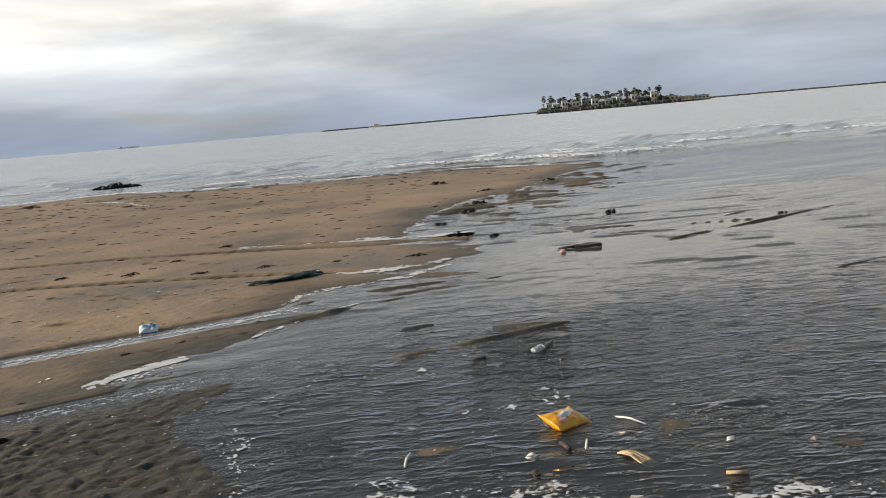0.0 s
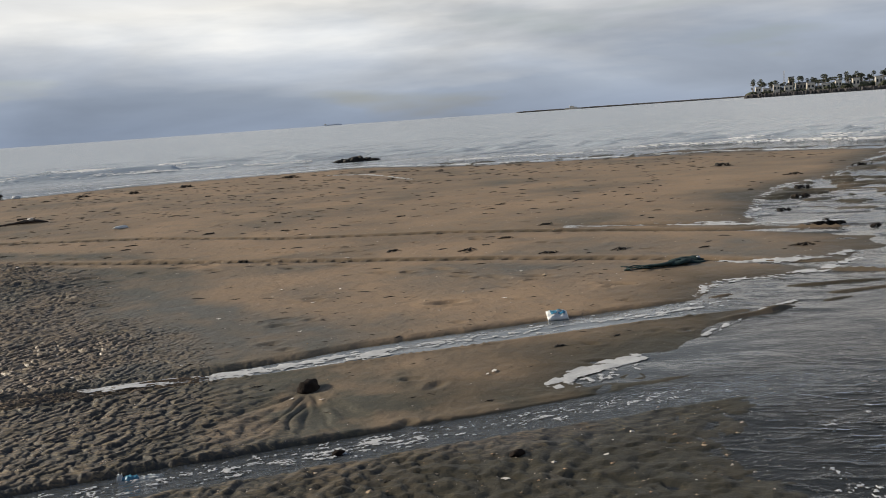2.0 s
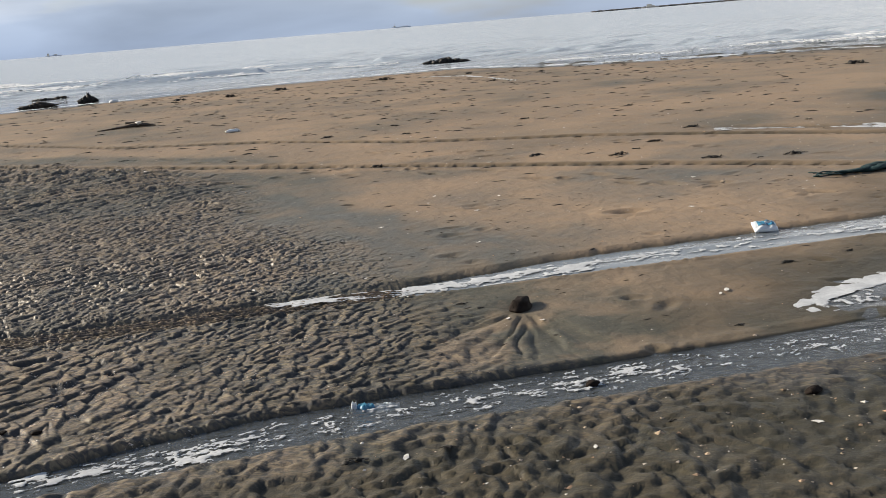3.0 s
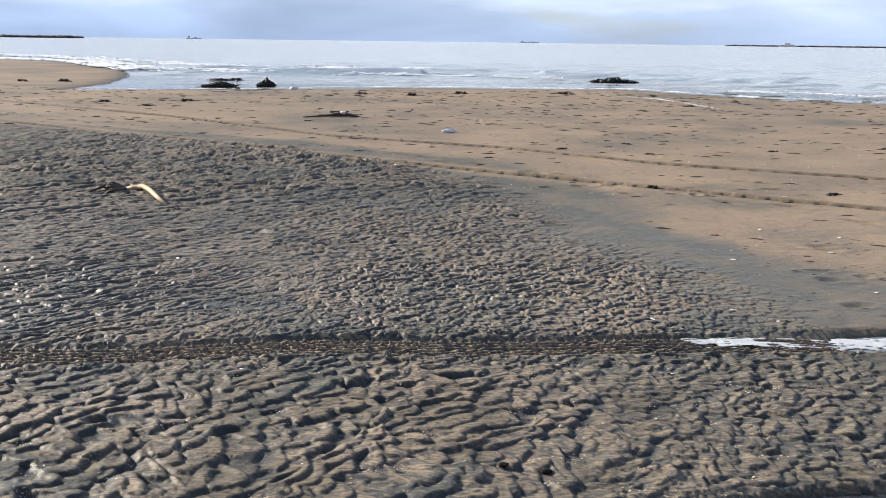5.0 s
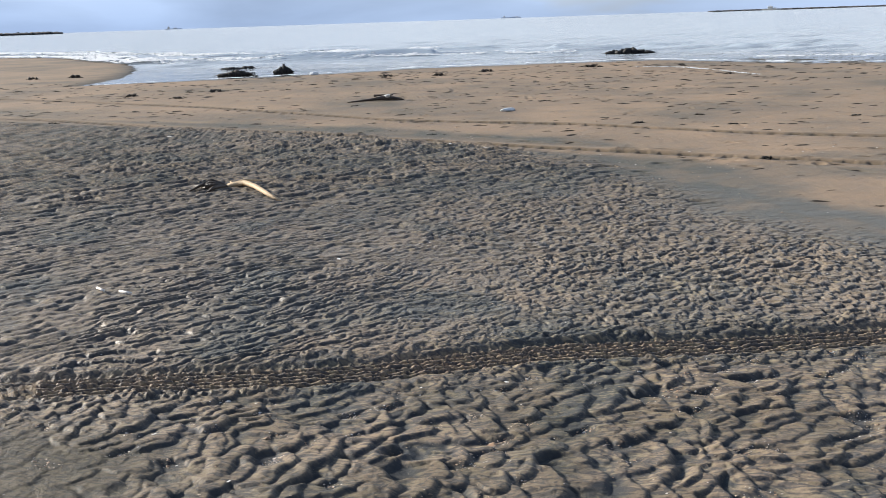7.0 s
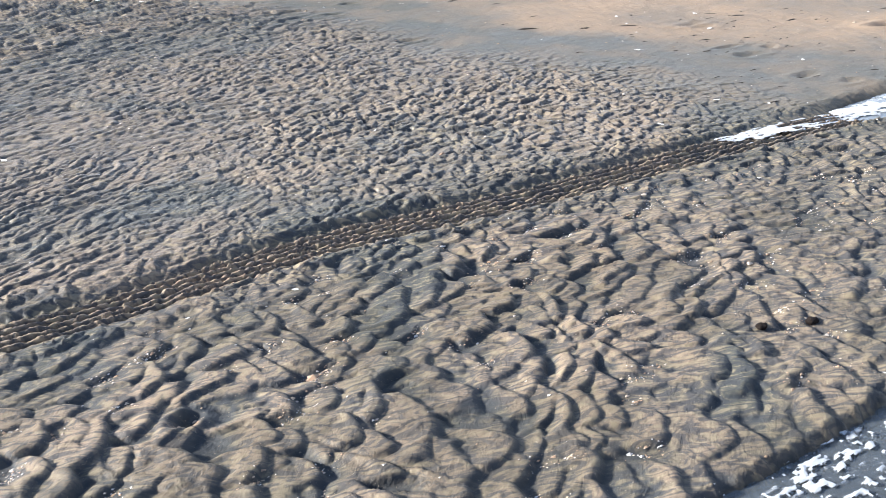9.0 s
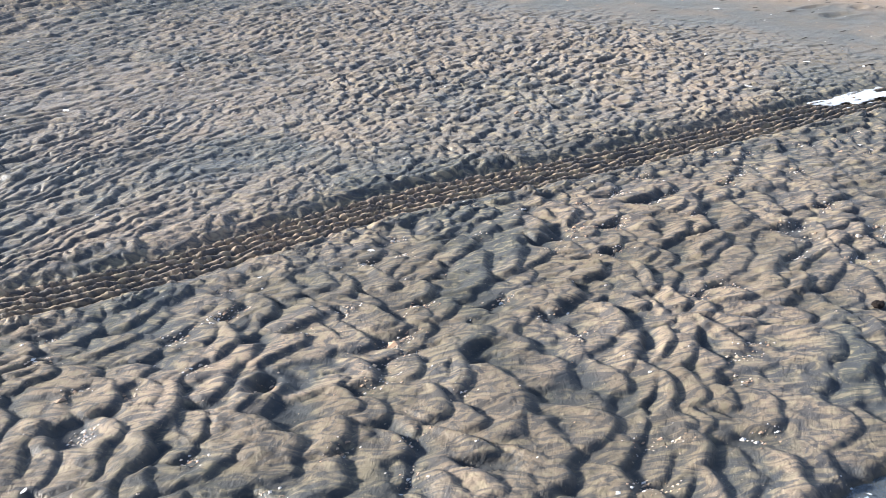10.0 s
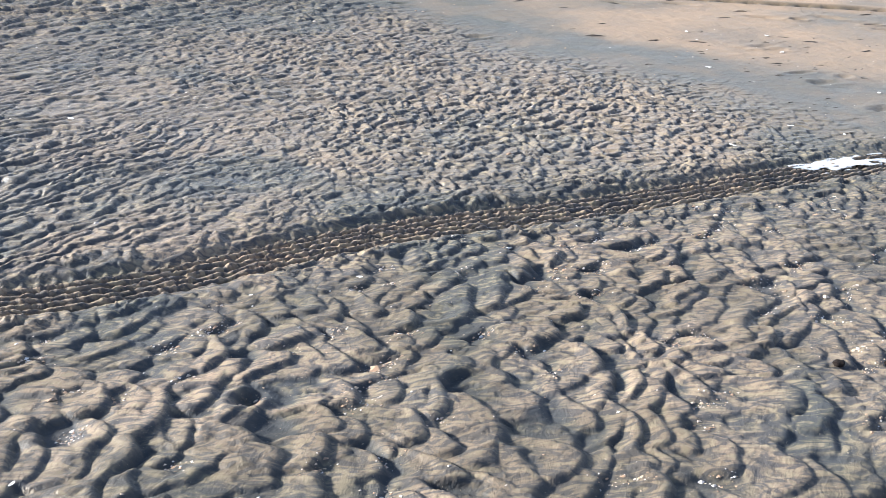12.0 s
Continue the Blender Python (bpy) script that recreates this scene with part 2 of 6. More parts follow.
def sand_height(x, y):
    """Height of the sand and its masks: tan bank, wet film with trough shade, ripples, sheen, silt with lee shade."""
    sd = land_distance(x, y) + 0.5 * (fbm(x * 1.3, y * 1.3, 1, 3) - 0.5) + 0.16 * (fbm(x * 4, y * 4, 2, 3) - 0.5) + 1.1 * sm(1.2, 0.4, y) * (fbm(x * 0.72 + y * 0.55 + 0.4 * vn(x * 2.3, y * 2.3, 119), y * 0.72 - x * 0.55 + 0.4 * vn(x * 2.3, y * 2.3, 120), 102, 3) - 0.5)
    far = sm(14, 40, np.hypot(x, y))
    top = 0.02 * (fbm(x * 0.25, y * 0.25, 4, 3) - 0.5) + 0.012 * (fbm(x * 1.1, y * 1.1, 5, 3) - 0.5)
    land = W + (0.032 + 0.6 * top) * (1 - np.exp(-np.maximum(sd, 0) / 0.5))
    dist = np.maximum(-sd, 0)
    flats = 0.022 * (fbm(x * 0.55, y * 0.8, 6, 3) - 0.52) + 0.008 * (fbm(x * 3, y * 5, 8, 2) - 0.5)
    bed = W - 0.030 * (1 - np.exp(-dist / 0.9)) + flats * (1 - np.exp(-dist / 0.8)) * (1 - far)
    bed = bed - 0.035 * np.clip(y - (29 - 0.8 * np.maximum(x - 8, 0)), 0, 60) - 0.03 * sm(0, 12, dist) * sm(12, 30, np.hypot(x, y))
    land = land + 0.06 * sm(0, 9, sd) * sm(-7, -12, x) * sm(24, 30, y)
    h = np.where(sd > 0, land, bed)

    # ripples
    rz = ripple_zone(x, y) * sm(-0.15, 0.35, sd + 0.25) * sm(-3.0, -1.7, y)
    close = (np.abs(x + 0.5) < 16) & (y < 22) & (y > -5)
    rip = np.zeros_like(x)
    xs, ys = x[close], y[close]
    near, upper, lee = np.zeros_like(xs), np.zeros_like(xs), np.zeros_like(xs)
    m = ys < 2.95
    xn, yn = xs[m], ys[m]
    big, lee_b = tongues(xn, yn, -32, 0.128, 0.108, 21, 0.036, 0.55, 0.95, 38)
    mid, lee_m = tongues(xn, yn, -40, 0.088, 0.072, 24, 0.026, 0.55, 0.95, 38)
    wisp, lee_w = tongues(xn, yn, -22, 0.080, 0.040, 28, 0.016, 0.9)
    w_mid = np.clip(sm(0.1, 1.1, xn + 0.7 * (fbm(xn * 1.5, yn * 1.5, 17, 2) - 0.5)) + 0.8 * sm(2.36, 2.52, yn) + 0.7 * sm(-2.2, -3.2, xn), 0, 1)
    un, vn_ = xn * 0.83 - yn * 0.56, xn * 0.56 + yn * 0.83
    brush = ridged(un * 5 + 2 * vn(xn * 5, yn * 5, 15), vn_ * 42 + 3 * vn(xn * 7, yn * 7, 18), 15) * sm(0.35, 0.7, vn(xn * 6, yn * 6, 16))
    fall = 1 - 0.5 * sm(1.8, 3.2, xn)
    near[m] = ((0.036 * big + 0.005 * wisp) * (1 - w_mid) + (0.030 * mid + 0.006 * wisp) * w_mid) * fall + 0.0019 * brush
    lee[m] = np.maximum(lee_b * (1 - w_mid) + lee_m * w_mid, 0.35 * lee_w)
    m = ys > 2.6
    xn, yn = xs[m], ys[m]
    small, lee_s = tongues(xn, yn, -54, 0.074, 0.060, 31, 0.021, 0.6, 1.15, 45)
    crest, lee_c = tongues(xn, yn, -62, 0.072, 0.135, 41, 0.021, 0.5, 1.1, 45)
    wisp, _ = tongues(xn, yn, -64, 0.046, 0.05, 33, 0.012, 0.9, 1.0, 45)
    w_long = sm(-0.3, -1.9, xn + 0.10 * (yn - 3) + 0.9 * (fbm(xn * 0.8, yn * 0.8, 9, 2) - 0.5)) * 0.95
    far_c, lee_f = tongues(xn, yn, -66, 0.115, 0.19, 46, 0.036, 0.5, 1.0, 60)
    w_far = 0.85 * sm(5.2, 7.8, yn - 0.25 * xn)
    small, lee_s = small * (1 - w_far) + 1.7 * far_c * w_far, lee_s * (1 - w_far) + lee_f * w_far
    crest, lee_c = crest * (1 - w_far) + 1.7 * far_c * w_far, lee_c * (1 - w_far) + lee_f * w_far
    tall = 1 + 0.6 * sm(5.0, 10, yn)
    upper[m] = 0.010 + (0.030 * small * (1 - w_long) + 0.028 * crest * w_long) * tall + 0.008 * wisp
    lee[m] = np.where(yn > 2.84, lee_s * (1 - w_long) + lee_c * w_long, lee[m])
    w_up = sm(2.66, 2.84, ys)
    amp = 0.72 + 0.55 * fbm(xs * 1.6, ys * 1.6, 12, 2)
    calm = 1 - 0.66 * sm(0.75, 0.35, np.hypot((xs + 3.1) / 1.2, (ys - 1.9) / 0.7))
    rip[close] = ((near * (1 - w_up) + upper * w_up) * amp - 0.018) * rz[close] * calm
    h = h + rip
    h = np.where((rz > 0.3) & (sd > 0.6), np.maximum(h, W + 0.004), h)
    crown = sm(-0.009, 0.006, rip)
    # lee faces and troughs, where shade is put into the sand's colour
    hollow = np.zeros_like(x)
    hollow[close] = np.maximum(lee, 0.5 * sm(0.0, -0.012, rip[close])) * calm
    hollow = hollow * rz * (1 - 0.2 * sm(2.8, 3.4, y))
    h = h + 0.008 * sm(2.78, 2.90, y) * np.exp(-np.maximum(y - 2.9, 0) / 1.1) * sm(1.6, 0.2, x)

    h = h + 0.022 * sm(0.95, 0.75, y) * sm(-1.8, -0.6, y) * sm(0.8, 1.8, x) * sm(-0.1, 0.4, sd) * (tongues(x, y, -40, 0.13, 0.10, 51, 0.05)[0] - 0.45) if x.size > 4 else h

    # rills that run from the stone
    dx, dy = x - STONE[0], y - STONE[1]
    rr = np.hypot(dx, dy)
    ang = np.arctan2(dy, dx)
    fan = sm(0.08, 0.2, rr) * sm(1.0, 0.45, rr) * sm(1.2, 0.4, np.abs(ang + 2.1))
    h = h - 0.022 * fan * ridged(ang * 9 + 1.5 * vn(x * 6, y * 6, 13), rr * 2.2, 14) ** 2
    h = h - 0.02 * np.exp(-(rr / 0.1) ** 2)

    # footprints
    for px, py, a, lx, ly, dep in DENTS:
        m = (np.abs(x - px) < 0.45) & (np.abs(y - py) < 0.45)
        if not m.any():
            continue
        ux = (x[m] - px) * math.cos(a) + (y[m] - py) * math.sin(a)
        uy = -(x[m] - px) * math.sin(a) + (y[m] - py) * math.cos(a)
        q = (ux / lx) ** 2 + (uy / ly) ** 2
        h[m] += -dep * np.exp(-q * 1.4) + 0.3 * dep * np.exp(-(np.sqrt(q) - 1.7) ** 2 * 3)

    # old pair of tyre tracks across the bank
    for (cx, cy), seed in ((RUT_C, 51), (RUT_D, 52)):
        yc = np.interp(x, cx, cy) + 0.12 * (fbm(x * 0.35, x * 0 + seed, seed, 2) - 0.5)
        q = (y - yc) * 0.79
        lug = 0.5 + 0.5 * np.sign(np.sin((x * 0.78 - y * 0.62) * 2 * math.pi / 0.22))
        clear = sm(-0.05, 0.5, sd)
        h = h - clear * (0.016 + 0.024 * lug) * np.exp(-(q / 0.075) ** 4) + clear * 0.007 * np.exp(-((np.abs(q) - 0.15) / 0.05) ** 2) * (0.5 + fbm(x * 3, y * 3, seed, 2))

    for (cx, cy), x0 in ((RUT_C, 6.5), (RUT_D, 6.0)):
        q = (y - np.interp(x, cx, cy)) * 0.79
        h = h - 0.034 * np.exp(-(q / 0.14) ** 4) * sm(x0, x0 + 0.8, x) * sm(-0.3, 0.1, sd)

    q = (y - np.interp(x, *RUT_C)) * 0.79 - 0.56
    h = h - 0.030 * np.exp(-(q / 0.13) ** 4) * sm(6.2, 7.0, x) * sm(-0.3, 0.1, sd)

    # fresh pair of tyre tracks: A printed deep with its tread, B flooded
    wob = 0.05 * (fbm(x * 0.55, x * 0 + 3.3, 61, 2) - 0.5) + 0.05 * np.exp(-((x + 0.9) / 0.5) ** 2) - 0.04 * np.exp(-((x + 1.8) / 0.5) ** 2)
    ya = y - wob - 0.022
    floor_a = W + 0.024 - 0.046 * sm(1.4, 2.1, x)
    soft = sm(0.8, 2.2, x)
    inside = sm(2.565, 2.60, ya) * (1 - sm(2.79 - 0.02 * soft, 2.825 + 0.10 * soft, ya - 0.16 * sm(1.5, 3.2, x) + 0.02 * (vn(x * 18, y * 3, 62) - 0.5)))
    flat = sm(2.57, 2.60, ya) * (1 - sm(2.765, 2.785, ya))
    rib = (ya - 2.585 + 0.0009 * np.sin(x * 2 * math.pi / 0.043 + 3 * vn(x * 2.5, y * 0 + 1.5, 68))) / 0.035
    k = np.floor(rib)
    groove = np.abs(rib - k - 0.5) * 2
    lug = np.sin((x + 0.013 * k) * 2 * math.pi / 0.040 + 1.6 * vn(x * 3, k, 63))
    crumb = sm(0.62, 0.85, vn(x * 75, y * 85, 64)) * sm(0.35, 0.6, fbm(x * 7, y * 9, 69, 2))
    tread = 0.030 * (sm(0.4, 0.75, groove) * (0.72 + 0.5 * vn(x * 30, k * 5.3, 60)) * (1 - 0.2 * sm(0.6, 0.95, -lug)) - 0.6) + 0.007 * crumb + 0.006 * sm(0.45, 0.8, lug) * sm(0.30, 0.5, vn(x * 11, k * 3.1, 67)) * (1 - sm(0.5, 0.8, groove)) + 0.007 * (vn(x * 40, y * 40, 64) - 0.5)
    wall = (1 - flat) * inside * 0.006 * sm(0.2, 0.8, np.sin(x * 2 * math.pi / 0.048 + 2 * vn(x * 4, y, 66)))
    dry = 1 - sm(1.7, 2.1, x)
    h = h * (1 - inside) + inside * np.minimum(h, floor_a + tread * flat * (0.35 + 0.65 * dry) + wall)
    h = h + ((0.006 + 0.007 * crumb) * np.exp(-((ya - 2.90) / 0.045) ** 2) + (0.004 + 0.010 * crumb) * np.exp(-((ya - 2.545) / 0.035) ** 2)) * (0.4 + fbm(x * 5, y * 5, 65, 2)) * (1 - far)

    yb = y - 0.05 * (fbm(x * 0.8, x * 0 + 8.1, 71, 2) - 0.5) - 0.04 * (fbm(x * 4, y * 4, 72, 2) - 0.5)
    yb = yb - 0.085 * sm(-0.1, 1.3, x) + 0.05 * sm(0.5, -0.4, x)
    in_b = sm(0.85, 0.93, yb) * (1 - sm(1.20, 1.25, yb + 0.12 * (1 - sm(-0.3, 1.2, x))))
    front = sm(-0.85, -0.55, x + 0.12 * (vn(y * 9, x * 5, 73) - 0.5))
    floor_b = W + 0.010 - 0.030 * front + 0.012 * (fbm(x * 5, y * 7, 74, 2) - 0.5)
    h = h * (1 - in_b) + in_b * np.minimum(h, floor_b)
    h = h + 0.007 * np.exp(-((yb + 0.12 * (1 - sm(-0.3, 1.2, x)) - 1.225) / 0.022) ** 2) * sm(0.1, 0.8, np.sin(x * 2 * math.pi / 0.058 + 2 * vn(x * 4, y, 123))) * sm(2.2, 1.6, x)
    h = h - 0.011 * sm(1.18, 1.26, y) * sm(1.75, 1.4, y) * sm(2.2, 2.9, x) * sm(4.8, 4.2, x)
    h = h + 0.007 * np.exp(-((yb - 1.32) / 0.04) ** 2) * sm(0.3, 0.6, fbm(x * 1.2, y, 75, 2)) * sm(2.2, 3.2, x) * sm(9, 5, x)
    # rut shoulders that stand out of the tide sheet
    afloat = sm(0.1, -0.3, sd) * sm(16, 11, x)
    for q, seed in ((y - 2.45 - 0.10 * (x - 5.5), 76), (y - 3.05 - 0.12 * (x - 5.5), 77), (y - 0.75 + 0.06 * (x - 5), 78),
                    ((y - np.interp(x, *RUT_D)) * 0.79 + 0.25, 79), ((y - np.interp(x, *RUT_C)) * 0.79 - 0.26, 80)):
        q = q + 0.10 * (fbm(x * 0.9, x * 0 + seed, seed, 2) - 0.5)
        h = h + 0.044 * afloat * np.exp(-(q / 0.04) ** 2) * sm(0.50, 0.68, fbm(x * 0.9, y * 0.4, seed, 3))

    shoals = np.zeros_like(x)
    p, r = x * 0.80 - y * 0.60, x * 0.60 + y * 0.80
    bars = sm(9.0, 10.5, x) * sm(21, 18, x) * sm(-4.0, -1.2, sd) * sm(0.0, -0.3, sd) * sm(0.60, 0.74, vn(p * 1.9, r * 5.0, 107))
    h = h + 0.046 * bars
    film = sm(3.6, 4.3, x) * sm(7.6, 6.2, x) * sm(0.9, 0.1, y) * sm(-5.0, -3.5, y) * sm(0.1, -0.2, sd)
    lift = W - 0.0068 + 0.020 * (fbm(x * 1.7 + 0.5 * y, y * 1.9 - 0.5 * x, 121, 4) - 0.5)
    h = h + film * np.maximum(lift - h, 0)
    shoals = np.maximum(shoals, 0.55 * film * sm(0.50, 0.62, fbm(x * 1.3 - 0.4 * y, y * 1.3 + 0.4 * x, 122, 3)))
    for x0, y0, ax, ay in SHOALS:
        q = ((x - x0) / ax) ** 2 + ((y - y0) / ay) ** 2
        bank = np.exp(-q) * (0.5 + 1.0 * fbm(x * 5, y * 5, 109, 3))
        h = h + sm(0.25, 0.7, bank) * np.maximum(W - 0.005 + 0.014 * (fbm(x * 9, y * 9, 110, 2) - 0.5) - h, 0)
        shoals = np.maximum(shoals, sm(0.2, 0.6, bank))
    for x0, y0, x1, y1, wid, tall in RIDGES:
        lx, ly = x1 - x0, y1 - y0
        ln = math.hypot(lx, ly)
        along = ((x - x0) * lx + (y - y0) * ly) / ln
        q = (-(x - x0) * ly + (y - y0) * lx) / ln + 0.05 * (fbm(x * 3, y * 3, 105, 2) - 0.5)
        body = np.exp(-(q / wid) ** 2) * sm(0, 0.3 * ln, along) * sm(ln, 0.6 * ln, along)
        h = h + body * (np.maximum(W - 0.012 - h, 0) + tall)

    tan = np.clip(sm(0.5, -0.2, ripple_zone(x - 0.8, y - 0.2) + 0.8 * (fbm(x * 0.7, y * 0.7, 81, 3) - 0.5)), 0, 1)
    tan = tan * sm(1.25, 2.0, y + 0.5 * (fbm(x * 1.5, y * 1.5, 82, 2) - 0.5) + 0.0 * x)
    streak = fbm(x * 0.35 + y * 0.2, y * 1.1 - x * 0.3, 83, 4)
    tan = tan * (0.48 + 0.26 * sm(7.5, 10.5, y + 0.35 * x) + (0.52 - 0.26 * sm(7.5, 10.5, y + 0.35 * x)) * sm(0.36, 0.56, 0.45 * streak + 0.55 * fbm(x * 0.8, y * 0.8, 89, 4))) + 0.5 * (1 - tan) * sm(0.42, 0.66, fbm(x * 2.6, y * 2.6, 84, 4)) * (0.5 + 0.5 * sm(2.9, 2.3, y))
    ribs = flat * dry * np.maximum(sm(0.5, 0.75, groove), 0.5 * sm(0.45, 0.8, lug) * sm(0.35, 0.6, vn(x * 11, k * 3.1, 67)))
    tan = tan * (1 - 0.8 * inside * dry) + 0.75 * ribs + 0.55 * crumb * dry * np.exp(-((ya - 2.66) / 0.16) ** 4)
    # crest tops painted lighter: drier tan sand plus the low sun's contrast
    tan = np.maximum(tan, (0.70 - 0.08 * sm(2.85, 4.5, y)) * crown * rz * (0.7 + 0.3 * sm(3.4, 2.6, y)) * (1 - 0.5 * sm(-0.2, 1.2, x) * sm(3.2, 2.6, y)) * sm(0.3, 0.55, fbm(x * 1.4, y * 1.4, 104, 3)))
    wet_shade = np.clip(sm(0.9, -0.05, sd + 0.35 * (fbm(x * 2, y * 2, 85, 2) - 0.5)), 0, 1)
    wet_shade = np.maximum(wet_shade, sm(-0.014, -0.034, h) * 0.7)
    # shade of lees and troughs, darkened into this mask beside real wetness
    wet_shade = np.maximum(wet_shade, 0.25 * hollow)
    wet_shade = np.maximum(wet_shade, rz * sm(2.75, 2.4, y) * (0.06 + 0.34 * sm(0.46, 0.68, fbm(x * 3.1, y * 3.1, 114, 4))))
    wet_shade = np.maximum(wet_shade, 0.75 * sm(0.9, 0.4, np.hypot((x + 3.1) / 1.2, (y - 1.9) / 0.7)))
    wet_shade = np.maximum(wet_shade, 0.9 * sm(1.05, 0.6, y + 0.3 * (fbm(x * 2, y * 2, 86, 2) - 0.5)) * sm(-1.6, 0.6, x + 0.6 * (fbm(x * 1.2, y * 1.2, 87, 2) - 0.5)) * sm(-9, -4, y))
    # damp rut floor, with the tread grooves' shade darkened in
    wet_shade = np.maximum(wet_shade, 0.42 * inside * dry - ribs - 0.5 * crumb)
    shoal = 0.6 * shoals
    shoal = np.maximum(shoal, 0.3 * np.maximum(np.exp(-((x - 6.5) / 0.4) ** 2 - ((y - 0.85) / 0.12) ** 2), np.exp(-((x - 6.7) / 0.5) ** 2 - ((y - 2.68) / 0.09) ** 2)))
    wet_shade = wet_shade * (1 - 0.65 * shoal) * (1 - 0.55 * sm(0.2, -0.3, sd) * sm(0.47, 0.62, fbm(x * 1.1, y * 1.1, 103, 3)))
    tan = np.maximum(tan, 0.9 * shoal)
    tan = np.maximum(tan, 0.75 * sm(0.15, -0.4, sd) * sm(0.45, 0.6, fbm(x * 0.9, y * 0.9, 103, 3)) * (1 - far))
    for cx, cy in (RUT_C, RUT_D):
        q = np.abs((y - np.interp(x, cx, cy)) * 0.79)
        wet_shade = np.maximum(wet_shade, 0.9 * np.exp(-(q / 0.13) ** 4) * (0.6 + 0.4 * sm(0.3, 0.6, fbm(x * 1.5, y * 1.5, 88, 2))))
        tan = np.maximum(tan, np.exp(-(q / 0.3) ** 2))
    tan = np.clip(tan, 0, 1) * (1 - 0.6 * sm(0.05, 0.4, bars))
    sheen = (0.25 * rz + sm(2.7, 3.2, y) * (0.6 * rz + (1 - rz) * (1 - tan) * 0.6)) * (1 - 0.65 * hollow) * (1 - 0.8 * sm(4.5, 8.0, y))
    return h, tan, np.clip(wet_shade, 0, 1), rz, sheen, hollow * (1 - inside)


def axis(*spans):
    """Grid lines: spans of (end, first step, growth)."""
    v = [spans[0]]
    for end, step, growth in spans[1:]:
        s = step
        while v[-1] + s < end - 0.5 * s:
            v.append(v[-1] + s)
            s *= growth
        v.append(end)
    return np.array(v)


def sheet(name, xs, ys, z, attributes, material, hole=None, inset=None):
    """A grid of quads; a hole of columns and rows may be filled by a finer grid."""
    nx, ny = len(xs), len(ys)
    X, Y = np.meshgrid(xs, ys)
    co = np.stack([X, Y, z], -1).reshape(-1, 3).astype(np.float32)
    i = (np.arange(ny - 1)[:, None] * nx + np.arange(nx - 1)[None]).reshape(-1)
    quads = np.stack([i, i + 1, i + 1 + nx, i + nx], -1).astype(np.int32)
    if inset is not None:
        keep = np.ones((ny - 1, nx - 1), bool)
        keep[hole[2]:hole[3], hole[0]:hole[1]] = False
        quads = quads[keep.reshape(-1)]
        fx, fy, fz, extra = inset
        fn, n0 = fx.shape[1], len(co)
        j = n0 + (np.arange(fx.shape[0] - 1)[:, None] * fn + np.arange(fn - 1)[None]).reshape(-1)
        quads = np.r_[quads, np.stack([j, j + 1, j + 1 + fn, j + fn], -1).astype(np.int32)]
        co = np.r_[co, np.stack([fx, fy, fz], -1).reshape(-1, 3).astype(np.float32)]
        used, quads = np.unique(quads, return_inverse=True)
        quads = quads.reshape(-1, 4).astype(np.int32)
        co = co[used]
        attributes = {key: np.r_[val.reshape(-1), extra[key].reshape(-1)][used] for key, val in attributes.items()}
    me = bpy.data.meshes.new(name)
    me.vertices.add(len(co))
    me.vertices.foreach_set("co", co.reshape(-1))
    me.loops.add(quads.size)
    me.loops.foreach_set("vertex_index", quads.reshape(-1))
    me.polygons.add(len(quads))
    me.polygons.foreach_set("loop_start", np.arange(0, quads.size, 4, dtype=np.int32))
    me.polygons.foreach_set("use_smooth", np.ones(len(quads), bool))
    me.update(calc_edges=True)
    for key, val in attributes.items():
        a = me.attributes.new(key, "FLOAT", "POINT")
        a.data.foreach_set("value", val.reshape(-1).astype(np.float32))
    me.materials.append(material)
    return new(name, me)


# ---------------------------------------------------------------- materials
def material(name):
    m = bpy.data.materials.new(name)
    m.use_nodes = True
    nt = m.node_tree
    return m, nt, nt.nodes["Principled BSDF"]


def noise_node(nt, scale, detail=4, rough=0.55, stretch=None, coord="Object", turn=0.0):
    co = nt.nodes.new("ShaderNodeTexCoord")
    n = nt.nodes.new("ShaderNodeTexNoise")
    n.inputs["Scale"].default_value, n.inputs["Detail"].default_value, n.inputs["Roughness"].default_value = scale, detail, rough
    if stretch:
        mp = nt.nodes.new("ShaderNodeMapping")
        mp.inputs["Scale"].default_value = stretch
        first = nt.nodes.new("ShaderNodeMapping")
        first.inputs["Rotation"].default_value = (0, 0, radians(turn))
        nt.links.new(co.outputs[coord], first.inputs[0])
        nt.links.new(first.outputs[0], mp.inputs[0])
        nt.links.new(mp.outputs[0], n.inputs["Vector"])
    else:
        nt.links.new(co.outputs[coord], n.inputs["Vector"])
    return n


def mixc(nt, fac, a, b, mode="MIX"):
    m = nt.nodes.new("ShaderNodeMix")
    m.data_type, m.blend_type = "RGBA", mode
    for socket, v in ((m.inputs[0], fac), (m.inputs[6], a), (m.inputs[7], b)):
        if isinstance(v, (int, float)):
            socket.default_value = v
        elif isinstance(v, tuple):
            socket.default_value = (*v, 1)
        else:
            nt.links.new(v, socket)
    return m.outputs[2]


def mathn(nt, op, a, b=0.0, c=0.0):
    m = nt.nodes.new("ShaderNodeMath")
    m.operation = op
    for socket, v in zip(m.inputs, (a, b, c)):
        if isinstance(v, (int, float)):
            socket.default_value = v
        else:
            nt.links.new(v, socket)
    return m.outputs[0]


def maprange(nt, v, a, b, c=0.0, d=1.0):
    m = nt.nodes.new("ShaderNodeMapRange")
    nt.links.new(v, m.inputs[0])
    for k, val in zip((1, 2, 3, 4), (a, b, c, d)):
        m.inputs[k].default_value = val
    return m.outputs[0]


